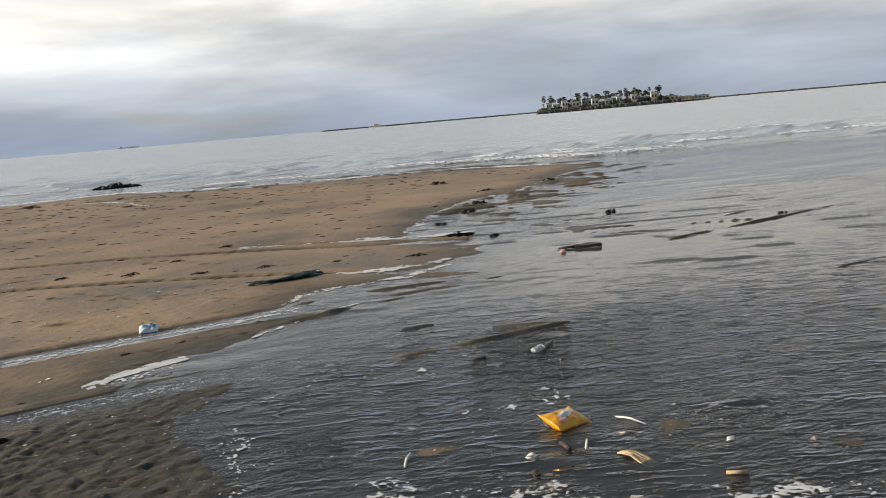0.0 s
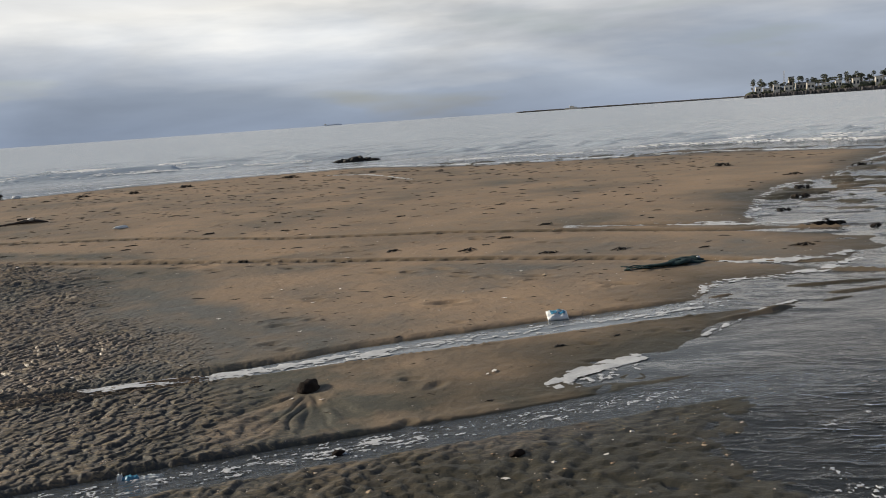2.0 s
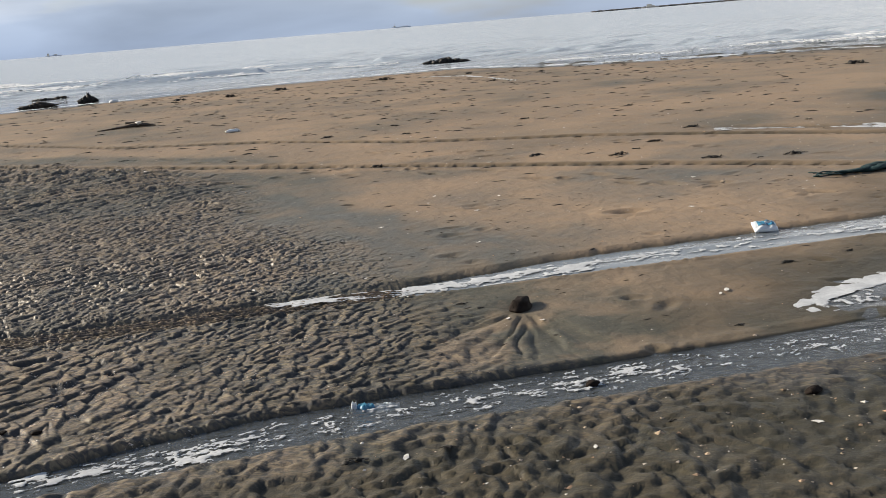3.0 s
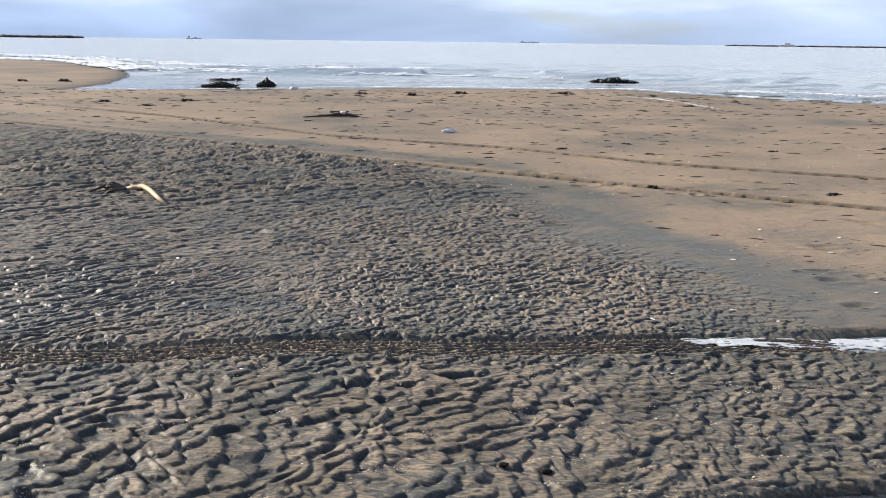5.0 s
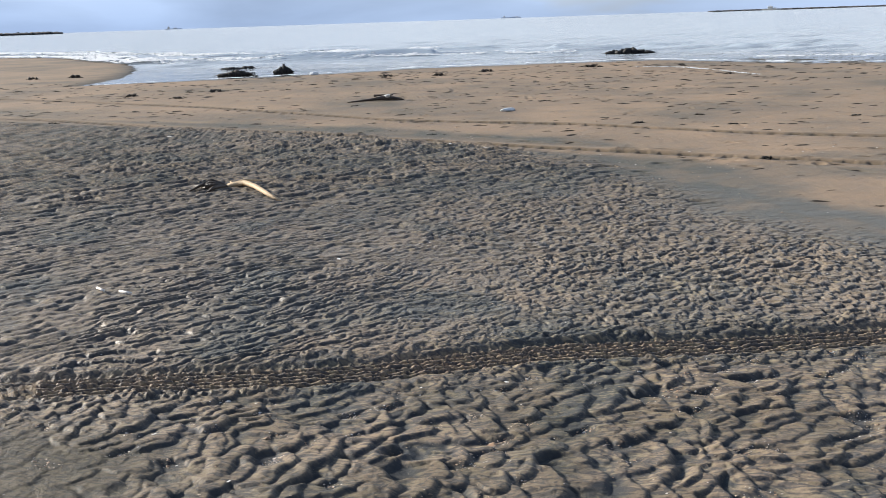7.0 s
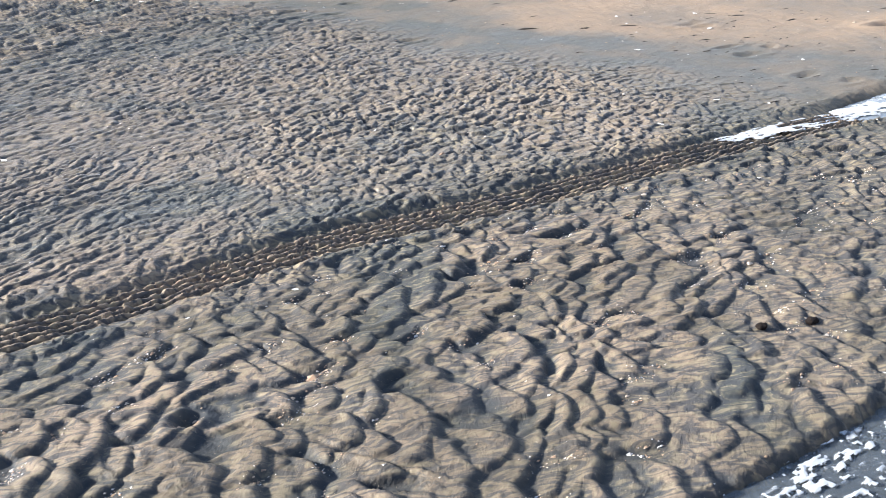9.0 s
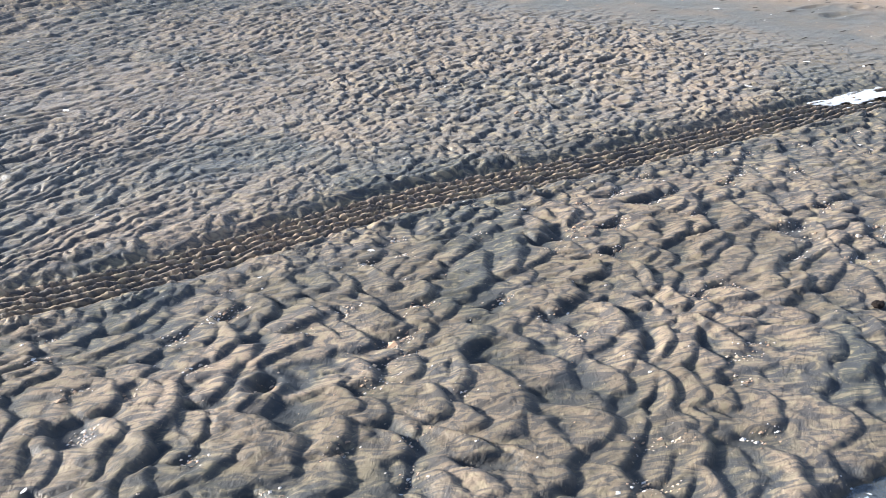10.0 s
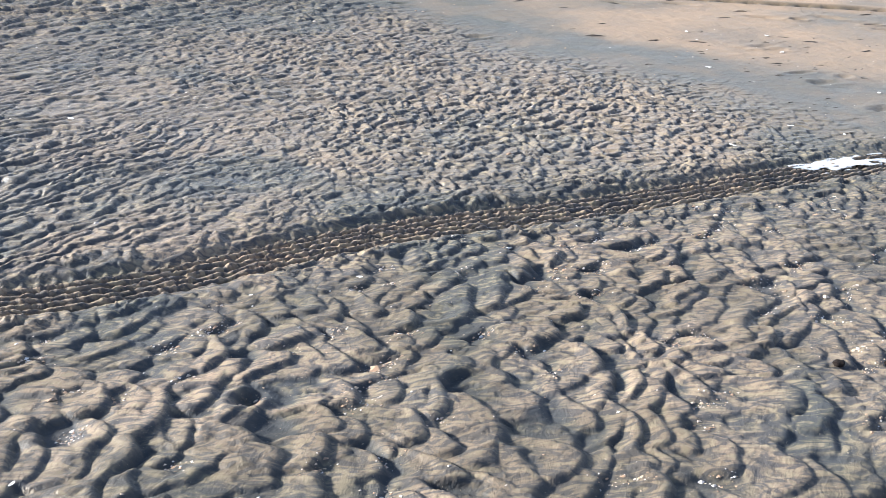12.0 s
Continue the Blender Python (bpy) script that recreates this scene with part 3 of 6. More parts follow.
def attribute(nt, name):
    a = nt.nodes.new("ShaderNodeAttribute")
    a.attribute_name = name
    return a.outputs["Fac"]


def bump(nt, height, strength, distance, normal=None):
    b = nt.nodes.new("ShaderNodeBump")
    b.inputs["Strength"].default_value, b.inputs["Distance"].default_value = strength, distance
    nt.links.new(height, b.inputs["Height"])
    if normal is not None:
        nt.links.new(normal, b.inputs["Normal"])
    return b.outputs[0]


def sand_material():
    m, nt, p = material("wet_sand")
    tan, wet_shade = attribute(nt, "tan"), attribute(nt, "wet_shade")
    fine = noise_node(nt, 420, 3, 0.7)
    grain = noise_node(nt, 70, 5, 0.65)
    patch = noise_node(nt, 3.2, 5, 0.6)
    broad = noise_node(nt, 0.6, 4, 0.55)
    t2 = mathn(nt, "ADD", tan, maprange(nt, patch.outputs["Fac"], 0.3, 0.7, -0.16, 0.16))
    t2 = mathn(nt, "ADD", t2, maprange(nt, grain.outputs["Fac"], 0.3, 0.7, -0.12, 0.12))
    t2.node.use_clamp = True
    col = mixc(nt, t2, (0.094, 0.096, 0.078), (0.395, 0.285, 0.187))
    col = mixc(nt, maprange(nt, broad.outputs["Fac"], 0.35, 0.7, 0.0, 0.3), col, (0.165, 0.135, 0.105))
    col = mixc(nt, maprange(nt, fine.outputs["Fac"], 0.35, 0.65, 0.0, 0.34), col, (0.07, 0.06, 0.05))
    flow = noise_node(nt, 1.0, 3, 0.5, (9, 22, 12), turn=24)
    flow.inputs["Distortion"].default_value = 3.0
    dark_sand = mathn(nt, "MULTIPLY", maprange(nt, flow.outputs["Fac"], 0.47, 0.58, 0.0, 0.85), mathn(nt, "MULTIPLY", attribute(nt, "damp"), mathn(nt, "SUBTRACT", 1.1, attribute(nt, "sheen"))))
    col = mixc(nt, dark_sand, col, (0.052, 0.056, 0.064))
    col = mixc(nt, mathn(nt, "MULTIPLY", maprange(nt, flow.outputs["Fac"], 0.46, 0.36, 0.0, 0.7), attribute(nt, "damp")), col, (0.30, 0.248, 0.158))
    # dark silt tone, with the shade of lees and troughs painted in
    col = mixc(nt, mathn(nt, "MULTIPLY", attribute(nt, "silt_shade"), 0.88), col, (0.050, 0.056, 0.066))
    # dark dashes: the shade in small scuffs, put into the bank's colour
    scuff_shade = noise_node(nt, 1.0, 5, 0.6, (13, 24, 12), turn=-14)
    scuff_shade.inputs["Distortion"].default_value = 1.4
    dry_bank = mathn(nt, "SUBTRACT", 1.0, attribute(nt, "damp"))
    col = mixc(nt, mathn(nt, "MULTIPLY", maprange(nt, scuff_shade.outputs["Fac"], 0.66, 0.72, 0.0, 0.62), dry_bank), col, (0.075, 0.058, 0.040))
    specks = noise_node(nt, 160, 2, 0.5)
    col = mixc(nt, maprange(nt, specks.outputs["Fac"], 0.68, 0.74, 0.0, 0.6), col, (0.42, 0.35, 0.25))
    # darkens wet sand, and the trough and groove shade held in the mask
    col = mixc(nt, mathn(nt, "MULTIPLY", wet_shade, 0.86), col, (0.042, 0.038, 0.023))
    nt.links.new(col, p.inputs["Base Color"])
    rough = maprange(nt, patch.outputs["Fac"], 0.3, 0.7, 0.58, 0.75)
    rough = mathn(nt, "SUBTRACT", rough, mathn(nt, "ADD", mathn(nt, "MULTIPLY", wet_shade, 0.14), mathn(nt, "MULTIPLY", attribute(nt, "sheen"), 0.24)))
    nt.links.new(rough, p.inputs["Roughness"])
    damp = attribute(nt, "damp")
    nt.links.new(mathn(nt, "MAXIMUM", maprange(nt, wet_shade, 0, 1, 0.16, 0.22), maprange(nt, attribute(nt, "sheen"), 0, 1, 0.16, 0.62)), p.inputs["Specular IOR Level"])
    streaks = noise_node(nt, 1.0, 4, 0.6, (26, 48, 30), turn=24)
    streaks.inputs["Distortion"].default_value = 2.6
    b0 = bump(nt, streaks.outputs["Fac"], 0.16, 0.008)
    lumpy = noise_node(nt, 8, 4, 0.55)
    bl = nt.nodes.new("ShaderNodeBump")
    bl.inputs["Distance"].default_value = 0.03
    nt.links.new(lumpy.outputs["Fac"], bl.inputs["Height"]); nt.links.new(maprange(nt, damp, 0, 1, 0.55, 0.0), bl.inputs["Strength"]); nt.links.new(b0, bl.inputs["Normal"])
    swirl = noise_node(nt, 1.0, 4, 0.6, (24, 38, 30), turn=-35)
    swirl.inputs["Distortion"].default_value = 2.2
    bs = nt.nodes.new("ShaderNodeBump")
    bs.inputs["Distance"].default_value = 0.016
    nt.links.new(swirl.outputs["Fac"], bs.inputs["Height"]); nt.links.new(maprange(nt, damp, 0, 1, 0.0, 0.3), bs.inputs["Strength"]); nt.links.new(bl.outputs[0], bs.inputs["Normal"])
    b1 = bump(nt, grain.outputs["Fac"], 0.28, 0.004, bs.outputs[0])
    nt.links.new(bump(nt, fine.outputs["Fac"], 0.35, 0.001, b1), p.inputs["Normal"])
    return m


def water_material():
    m, nt, p = material("sea_water")
    nt.nodes.remove(p)
    N, L = nt.nodes.new, nt.links.new
    out = nt.nodes["Material Output"]
    murk = attribute(nt, "murk")
    w1 = noise_node(nt, 7.0, 3, 0.55, (0.7, 1.3, 1.0))
    w2 = noise_node(nt, 30.0, 3, 0.5, (0.6, 1.3, 1.0))
    big = noise_node(nt, 0.5, 3, 0.5, (0.35, 1.6, 1.0))
    chop = attribute(nt, "chop")
    n0 = N("ShaderNodeBump")
    n0.inputs["Distance"].default_value = 0.8
    L(big.outputs["Fac"], n0.inputs["Height"]); L(mathn(nt, "MULTIPLY", murk, 0.5), n0.inputs["Strength"])
    n1 = N("ShaderNodeBump")
    n1.inputs["Distance"].default_value = 0.032
    L(w1.outputs["Fac"], n1.inputs["Height"]); L(chop, n1.inputs["Strength"]); L(n0.outputs[0], n1.inputs["Normal"])
    n2 = N("ShaderNodeBump")
    n2.inputs["Distance"].default_value = 0.012
    L(w2.outputs["Fac"], n2.inputs["Height"]); L(chop, n2.inputs["Strength"]); L(n1.outputs[0], n2.inputs["Normal"])
    w3 = noise_node(nt, 1.0, 2, 0.5, (4.5, 15, 1.0), turn=28)
    w3.inputs["Distortion"].default_value = 0.4
    n3 = N("ShaderNodeBump")
    n3.inputs["Distance"].default_value = 0.035
    L(maprange(nt, w3.outputs["Fac"], 0.52, 0.74), n3.inputs["Height"]); L(attribute(nt, "lap"), n3.inputs["Strength"]); L(n2.outputs[0], n3.inputs["Normal"])
    normal = n3.outputs[0]
    clear, silt_shade, gloss, fres = N("ShaderNodeBsdfTransparent"), N("ShaderNodeBsdfDiffuse"), N("ShaderNodeBsdfGlossy"), N("ShaderNodeFresnel")
    clear.inputs[0].default_value = (0.86, 0.87, 0.84, 1)
    # pale tone: turbid surf, plus reflected sky put into the diffuse colour
    silt_shade.inputs[0].default_value = (0.50, 0.57, 0.64, 1)
    L(maprange(nt, murk, 0.03, 0.95, 0.03, 0.22), gloss.inputs["Roughness"])
    fres.inputs["IOR"].default_value = 1.34
    for n in (gloss, fres):
        L(normal, n.inputs["Normal"])
    body, top = N("ShaderNodeMixShader"), N("ShaderNodeMixShader")
    L(murk, body.inputs[0]); L(clear.outputs[0], body.inputs[1]); L(silt_shade.outputs[0], body.inputs[2])
    L(fres.outputs[0], top.inputs[0]); L(body.outputs[0], top.inputs[1]); L(gloss.outputs[0], top.inputs[2])
    L(top.outputs[0], out.inputs["Surface"])
    return m


def plain(name, colour, rough=0.6, spread=0.25, scale=12.0, relief=0.3, depth=0.004, metallic=0.0, spec=0.5, other=None, stretch=None):
    """A surface with two scales of variation and a fine relief."""
    m, nt, p = material(name)
    a, b = noise_node(nt, scale, 4, 0.6, stretch), noise_node(nt, scale * 6, 3, 0.6, stretch)
    dark = tuple(c * (1 - spread) for c in colour)
    light = other or tuple(min(1, c * (1 + spread)) for c in colour)
    col = mixc(nt, maprange(nt, a.outputs["Fac"], 0.3, 0.7), dark, light)
    col = mixc(nt, maprange(nt, b.outputs["Fac"], 0.4, 0.75, 0.0, 0.4), col, dark)
    rnd = nt.nodes.new("ShaderNodeObjectInfo")
    col = mixc(nt, maprange(nt, rnd.outputs["Random"], 0, 1, 0.0, 0.25), col, dark)
    nt.links.new(col, p.inputs["Base Color"])
    p.inputs["Roughness"].default_value, p.inputs["Metallic"].default_value, p.inputs["Specular IOR Level"].default_value = rough, metallic, spec
    nt.links.new(bump(nt, b.outputs["Fac"], relief, depth), p.inputs["Normal"])
    return m


def island_material(name, tones, rough=0.8):
    """Joined small pieces: each one takes its own tone."""
    m, nt, p = material(name)
    g = nt.nodes.new("ShaderNodeNewGeometry")
    r = ramp(nt, [(k / (len(tones) - 1), c) for k, c in enumerate(tones)])
    nt.links.new(g.outputs["Random Per Island"], r.inputs[0])
    n = noise_node(nt, 60, 3)
    nt.links.new(mixc(nt, maprange(nt, n.outputs["Fac"], 0.4, 0.7, 0, 0.35), r.outputs[0], tuple(c * 0.6 for c in tones[0])), p.inputs["Base Color"])
    p.inputs["Roughness"].default_value = rough
    return m


SAND, WATER = sand_material(), water_material()


def foam_material(name, low, high):
    """Froth: opaque where thick, a lace of bubbles at its edges."""
    m, nt, p = material(name)
    a, b = noise_node(nt, 60, 3, 0.6), noise_node(nt, 9, 3, 0.5)
    cells = nt.nodes.new("ShaderNodeTexVoronoi")
    cells.inputs["Scale"].default_value = 75
    nt.links.new(nt.nodes.new("ShaderNodeTexCoord").outputs["Object"], cells.inputs["Vector"])
    col = mixc(nt, maprange(nt, b.outputs["Fac"], 0.3, 0.7), low, high)
    nt.links.new(mixc(nt, maprange(nt, a.outputs["Fac"], 0.4, 0.7, 0, 0.4), col, tuple(0.8 * c for c in low)), p.inputs["Base Color"])
    p.inputs["Roughness"].default_value = 0.6
    froth = mathn(nt, "ADD", attribute(nt, "froth"), maprange(nt, cells.outputs["Distance"], 0.0, 0.7, 0.12, -0.16))
    froth = mathn(nt, "ADD", froth, maprange(nt, a.outputs["Fac"], 0.3, 0.7, -0.2, 0.2))
    nt.links.new(maprange(nt, froth, 0.28, 0.85, 0.0, 0.95), p.inputs["Alpha"])
    nt.links.new(bump(nt, a.outputs["Fac"], 0.4, 0.006), p.inputs["Normal"])
    return m


FOAM = foam_material("foam", (0.50, 0.52, 0.54), (0.72, 0.74, 0.75))
SURF = foam_material("surf", (0.80, 0.82, 0.83), (0.90, 0.91, 0.92))
KELP = plain("wet_kelp", (0.013, 0.011, 0.009), 0.7, 0.45, 25, 0.6, 0.006)
KELP_BROWN = plain("brown_kelp", (0.030, 0.021, 0.013), 0.7, 0.4, 25, 0.6, 0.006)
DRIFTWOOD = plain("pale_driftwood", (0.60, 0.44, 0.26), 0.65, 0.3, 14, 0.5, 0.004, stretch=(1, 6, 6))
DARKWOOD = plain("dark_wet_wood", (0.075, 0.055, 0.040), 0.5, 0.4, 14, 0.8, 0.006, stretch=(1, 5, 5))
STONE_DARK = plain("dark_wet_stone", (0.020, 0.014, 0.011), 0.8, 0.4, 30, 0.8, 0.006, spec=0.15)
SHELL = island_material("shell", [(0.45, 0.34, 0.22), (0.62, 0.50, 0.38), (0.80, 0.77, 0.72), (0.26, 0.18, 0.11), (0.55, 0.36, 0.22), (0.10, 0.07, 0.05)], 0.6)
SHELL_WHITE = plain("white_shell", (0.78, 0.75, 0.69), 0.4, 0.12, 40, 0.4, 0.002)

# ---------------------------------------------------------------- ground and water
FX0, FX1, FY0, FY1 = -3.0, 1.8, 1.0, 4.3            # the stretch with the finest relief
gx = np.r_[-axis(3.0, (4.2, 0.0135, 1.0), (12, 0.014, 1.022), (60, 0.2, 1.09), (3000, 5, 1.3))[::-1],
           axis(FX0, (FX1, 0.012, 1.0), (3.0, 0.0135, 1.0), (13.0, 0.0145, 1.014), (60, 0.14, 1.07), (4000, 4, 1.25))[1:]]
gy = np.r_[-axis(0.4, (3.0, 0.02, 1.01), (40, 0.08, 1.12), (3000, 5, 1.3))[::-1],
           axis(-0.4, (0.8, 0.016, 1.0), (FY0, 0.0125, 1.0), (2.50, 0.0135, 1.0), (2.98, 0.011, 1.0), (FY1, 0.0125, 1.0), (6.0, 0.0105, 1.0),
                (13.0, 0.0125, 1.0105), (60, 0.075, 1.016), (4000, 1.0, 1.12))[1:]]
fx_, fy_ = np.linspace(FX0, FX1, 873), np.r_[axis(FY0, (2.52, 0.006, 1.0), (2.95, 0.005, 1.0), (FY1, 0.0062, 1.0))]
GX, GY = np.meshgrid(gx, gy)
FX, FY = np.meshgrid(fx_, fy_)
coarse, fine_ = sand_height(GX, GY), sand_height(FX, FY)
gz, fz = coarse[0], fine_[0]
c0, c1, r0, r1 = [int(np.argmin(np.abs(g - e))) for g, e in ((gx, FX0), (gx, FX1), (gy, FY0), (gy, FY1))]
for c, f in zip(coarse, fine_):                      # the seam follows the wider grid
    f[0], f[-1] = np.interp(fx_, gx[c0:c1 + 1], c[r0, c0:c1 + 1]), np.interp(fx_, gx[c0:c1 + 1], c[r1, c0:c1 + 1])
    f[:, 0], f[:, -1] = np.interp(fy_, gy[r0:r1 + 1], c[r0:r1 + 1, c0]), np.interp(fy_, gy[r0:r1 + 1], c[r0:r1 + 1, c1])
MASKS = ("tan", "wet_shade", "damp", "sheen", "silt_shade")
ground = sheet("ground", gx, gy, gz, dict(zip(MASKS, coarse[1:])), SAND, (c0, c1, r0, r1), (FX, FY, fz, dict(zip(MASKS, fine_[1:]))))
tagged(ground, "wet tan and grey beach sand with ripples and tyre tracks", "sand", kind="structure")


def sand_at(x, y):
    fine = FX0 < x < FX1 and FY0 < y < FY1
    ax, ay, az = (fx_, fy_, fz) if fine else (gx, gy, gz)
    i = int(np.clip(np.searchsorted(ax, x) - 1, 0, len(ax) - 2))
    j = int(np.clip(np.searchsorted(ay, y) - 1, 0, len(ay) - 2))
    fx, fy = (x - ax[i]) / (ax[i + 1] - ax[i]), (y - ay[j]) / (ay[j + 1] - ay[j])
    a = az[j, i] * (1 - fx) + az[j, i + 1] * fx
    b = az[j + 1, i] * (1 - fx) + az[j + 1, i + 1] * fx
    return float(a * (1 - fy) + b * fy)


def sea_side(x, y):
    """0 over the flats and runnels, growing to 1 past the outer edge of the bank."""
    return sm(0, 9, y - (27.5 - 0.95 * np.maximum(x - 9, 0)) - 4 * sm(-6, -14, x))


def water_height(x, y):
    s = sea_side(x, y) * sm(0.3, -2.2, land_distance(x, y))
    d = np.hypot(x - 0.5, y + 2)
    run = 0.0014 * np.sin((x * 0.55 + y * 0.83) * 15 + 5 * fbm(x * 0.9, y * 0.9, 91, 2)) * sm(0.35, 0.7, fbm(x * 0.7, y * 1.4, 92, 2))
    run = run * sm(3.5, 5.0, x) * (0.25 + 0.75 * sm(2.2, 0.8, y)) * (1 - sm(9, 16, d))
    off = y - (30 - 0.95 * np.maximum(x - 9, 0)) + 2.5 * (fbm(x * 0.12, y * 0.02, 93, 2) - 0.5)
    chop = s * (0.11 * (fbm(x * 0.5, y * 1.3, 94, 3) - 0.5) + 0.04 * np.sin(off * 1.1 + 3 * fbm(x * 0.2, y * 0.1, 95, 2))) * (1 - sm(90, 300, d))
    band = sm(-1, 2, off) * sm(26, 10, off)
    chop = chop + s * band * 0.07 * sm(0.52, 0.68, fbm(x * 0.22, y * 1.1, 98, 3))
    roll = 1.5 * sm(-9, -3, x) * np.exp(-((off - 7) / 0.55) ** 2) * sm(0.35, 0.6, fbm(x * 0.38, y * 0.05, 96, 3)) * (0.14 + 0.07 * sm(8, 3, x))
    roll = roll + np.exp(-((off - 12.5) / 0.7) ** 2) * sm(0.45, 0.65, fbm(x * 0.3, y * 0.05 + 7, 97, 3)) * 0.14
    roll = roll + 0.13 * sm(17, 24, x) * np.exp(-((off - 7) / 0.8) ** 2)
    p, q = x * 0.88 - y * 0.47, x * 0.47 + y * 0.88
    dash = 0.013 * sm(0.66, 0.82, vn(p * 1.5, q * 5.5, 99)) * sm(0.4, 0.6, fbm(x * 0.4, y * 0.4, 100, 2)) * sm(5, 7, x) * (1 - s) * (1 - sm(14, 22, d))
    lap = 0.0035 * sm(0.56, 0.74, vn(p * 3.2, q * 10.5, 115)) * sm(0.38, 0.55, fbm(x * 0.8, y * 0.8, 116, 2)) * sm(3.6, 4.4, x) * sm(5.0, 2.5, y) * (1 - sm(8, 12, d))
    return W + run + chop + roll * s + dash + lap


wx = np.r_[-axis(0.0, (12, 0.2, 1.0), (60, 0.25, 1.06), (3500, 5, 1.3))[::-1],
           axis(0.0, (2.6, 0.08, 1.0), (12, 0.045, 1.0), (40, 0.09, 1.03), (4500, 2.0, 1.2))[1:]]
wy = np.r_[-axis(3.0, (10, 0.1, 1.1), (300, 2, 1.4))[::-1],
           axis(-3.0, (9, 0.04, 1.0), (27, 0.11, 1.0), (60, 0.2, 1.0), (4900, 0.5, 1.09))[1:]]
WX, WY = np.meshgrid(wx, wy)
sea_mask = sea_side(WX, WY)
water = sheet("water", wx, wy, water_height(WX, WY), {"murk": 0.03 + 0.92 * sea_mask + 0.07 * (1 - sea_mask) * sm(0.9, 3.2, WY + 0.55 * (WX - 6) + 1.2 * (fbm(WX * 0.6, WY * 0.6, 108, 2) - 0.5)) + 0.22 * sm(5.8, 4.6, WX) * np.maximum(0.55 * np.exp(-((WY - 1.05) / 0.24) ** 4), 1.9 * np.exp(-((WY - 2.75) / 0.30) ** 4)) + 0.14 * np.exp(-((WX - 4.4) / 0.8) ** 4 - ((WY - 1.75) / 0.35) ** 4), "lap": (1 - sea_mask) * sm(3.4, 4.6, WX) * sm(26, 14, WX) * (0.02 + 0.14 * sm(0.50, 0.66, fbm(WX * 0.55, WY * 0.55, 117, 3)) + 0.34 * sm(1.8, 0.2, WY + 0.8 * (fbm(WX * 0.8, WY * 0.8, 118, 3) - 0.5))), "chop": 0.10 + 0.6 * sea_mask + 0.9 * sm(5.4, 4.4, WX) * np.exp(-((WY - 1.05) / 0.24) ** 4) + sm(1.0, 0.4, WY) * sm(9.0, 6.0, WX) * (0.12 + 0.55 * sm(0.44, 0.62, fbm(WX * 0.8 + WY * 0.5, WY * 0.7 - WX * 0.5, 101, 3)))}, WATER)
tagged(water, "grey calm sea and thin sheet of tide water over sand", "water", kind="structure")


# ---------------------------------------------------------------- building helpers
def part(name, bm, mat, parent=None, label="", smooth=True):
    """Links a bmesh as one mesh object, under parent if given."""
    me = bpy.data.meshes.new(name)
    bmesh.ops.recalc_face_normals(bm, faces=bm.faces[:])
    bm.to_mesh(me)
    bm.free()
    for f in me.polygons:
        f.use_smooth = smooth
    me.materials.append(mat)
    ob = new(name, me)
    ob.parent = parent
    if label:
        tagged(ob, label)
    return ob


def rocky(bm, centre, size, seed, rough=0.3, sub=2, turn=0.0):
    """An uneven lump."""
    made = bmesh.ops.create_icosphere(bm, subdivisions=sub, radius=1.0)["verts"]
    rot = Matrix.Rotation(turn, 3, "Z")
    for v in made:
        k = 1 + rough * (noise.noise(v.co * 1.3 + Vector((seed * 3.7, seed, 0))) + 0.5 * noise.noise(v.co * 3.1 + Vector((seed, 0, 5))))
        v.co = rot @ Vector((v.co.x * size[0] * k, v.co.y * size[1] * k, v.co.z * size[2] * k)) + Vector(centre)
    return made


def tube(bm, pts, radii, sides=7, squash=1.0):
    """A closed tapered tube along points."""
    rings = []
    for i, p in enumerate(pts):
        p = Vector(p)
        d = (Vector(pts[min(i + 1, len(pts) - 1)]) - Vector(pts[max(i - 1, 0)])).normalized()
        side = d.cross(Vector((0, 0, 1)))
        side = side.normalized() if side.length > 1e-4 else Vector((1, 0, 0))
        up = side.cross(d)
        rings.append([bm.verts.new(p + radii[i] * (math.cos(a) * side + squash * math.sin(a) * up))
                      for a in (2 * math.pi * k / sides for k in range(sides))])
    for r0, r1 in zip(rings, rings[1:]):
        for k in range(sides):
            bm.faces.new((r0[k], r0[(k + 1) % sides], r1[(k + 1) % sides], r1[k]))
    bm.faces.new(rings[0][::-1])
    bm.faces.new(rings[-1])


def ribbon(bm, pts, widths, thick=0.004):
    """A thin strap with both faces, its width lying nearly flat."""
    rows = []
    for i, p in enumerate(pts):
        p = Vector(p)
        d = (Vector(pts[min(i + 1, len(pts) - 1)]) - Vector(pts[max(i - 1, 0)])).normalized()
        side = d.cross(Vector((0, 0, 1)))
        side = (side.normalized() if side.length > 1e-4 else Vector((1, 0, 0))) * widths[i]
        lift = Vector((0, 0, thick))
        rows.append([bm.verts.new(p - side), bm.verts.new(p + side), bm.verts.new(p + side + lift), bm.verts.new(p - side + lift)])
    for a, b in zip(rows, rows[1:]):
        for k in range(4):
            bm.faces.new((a[k], a[(k + 1) % 4], b[(k + 1) % 4], b[k]))
    bm.faces.new(rows[0][::-1])
    bm.faces.new(rows[-1])


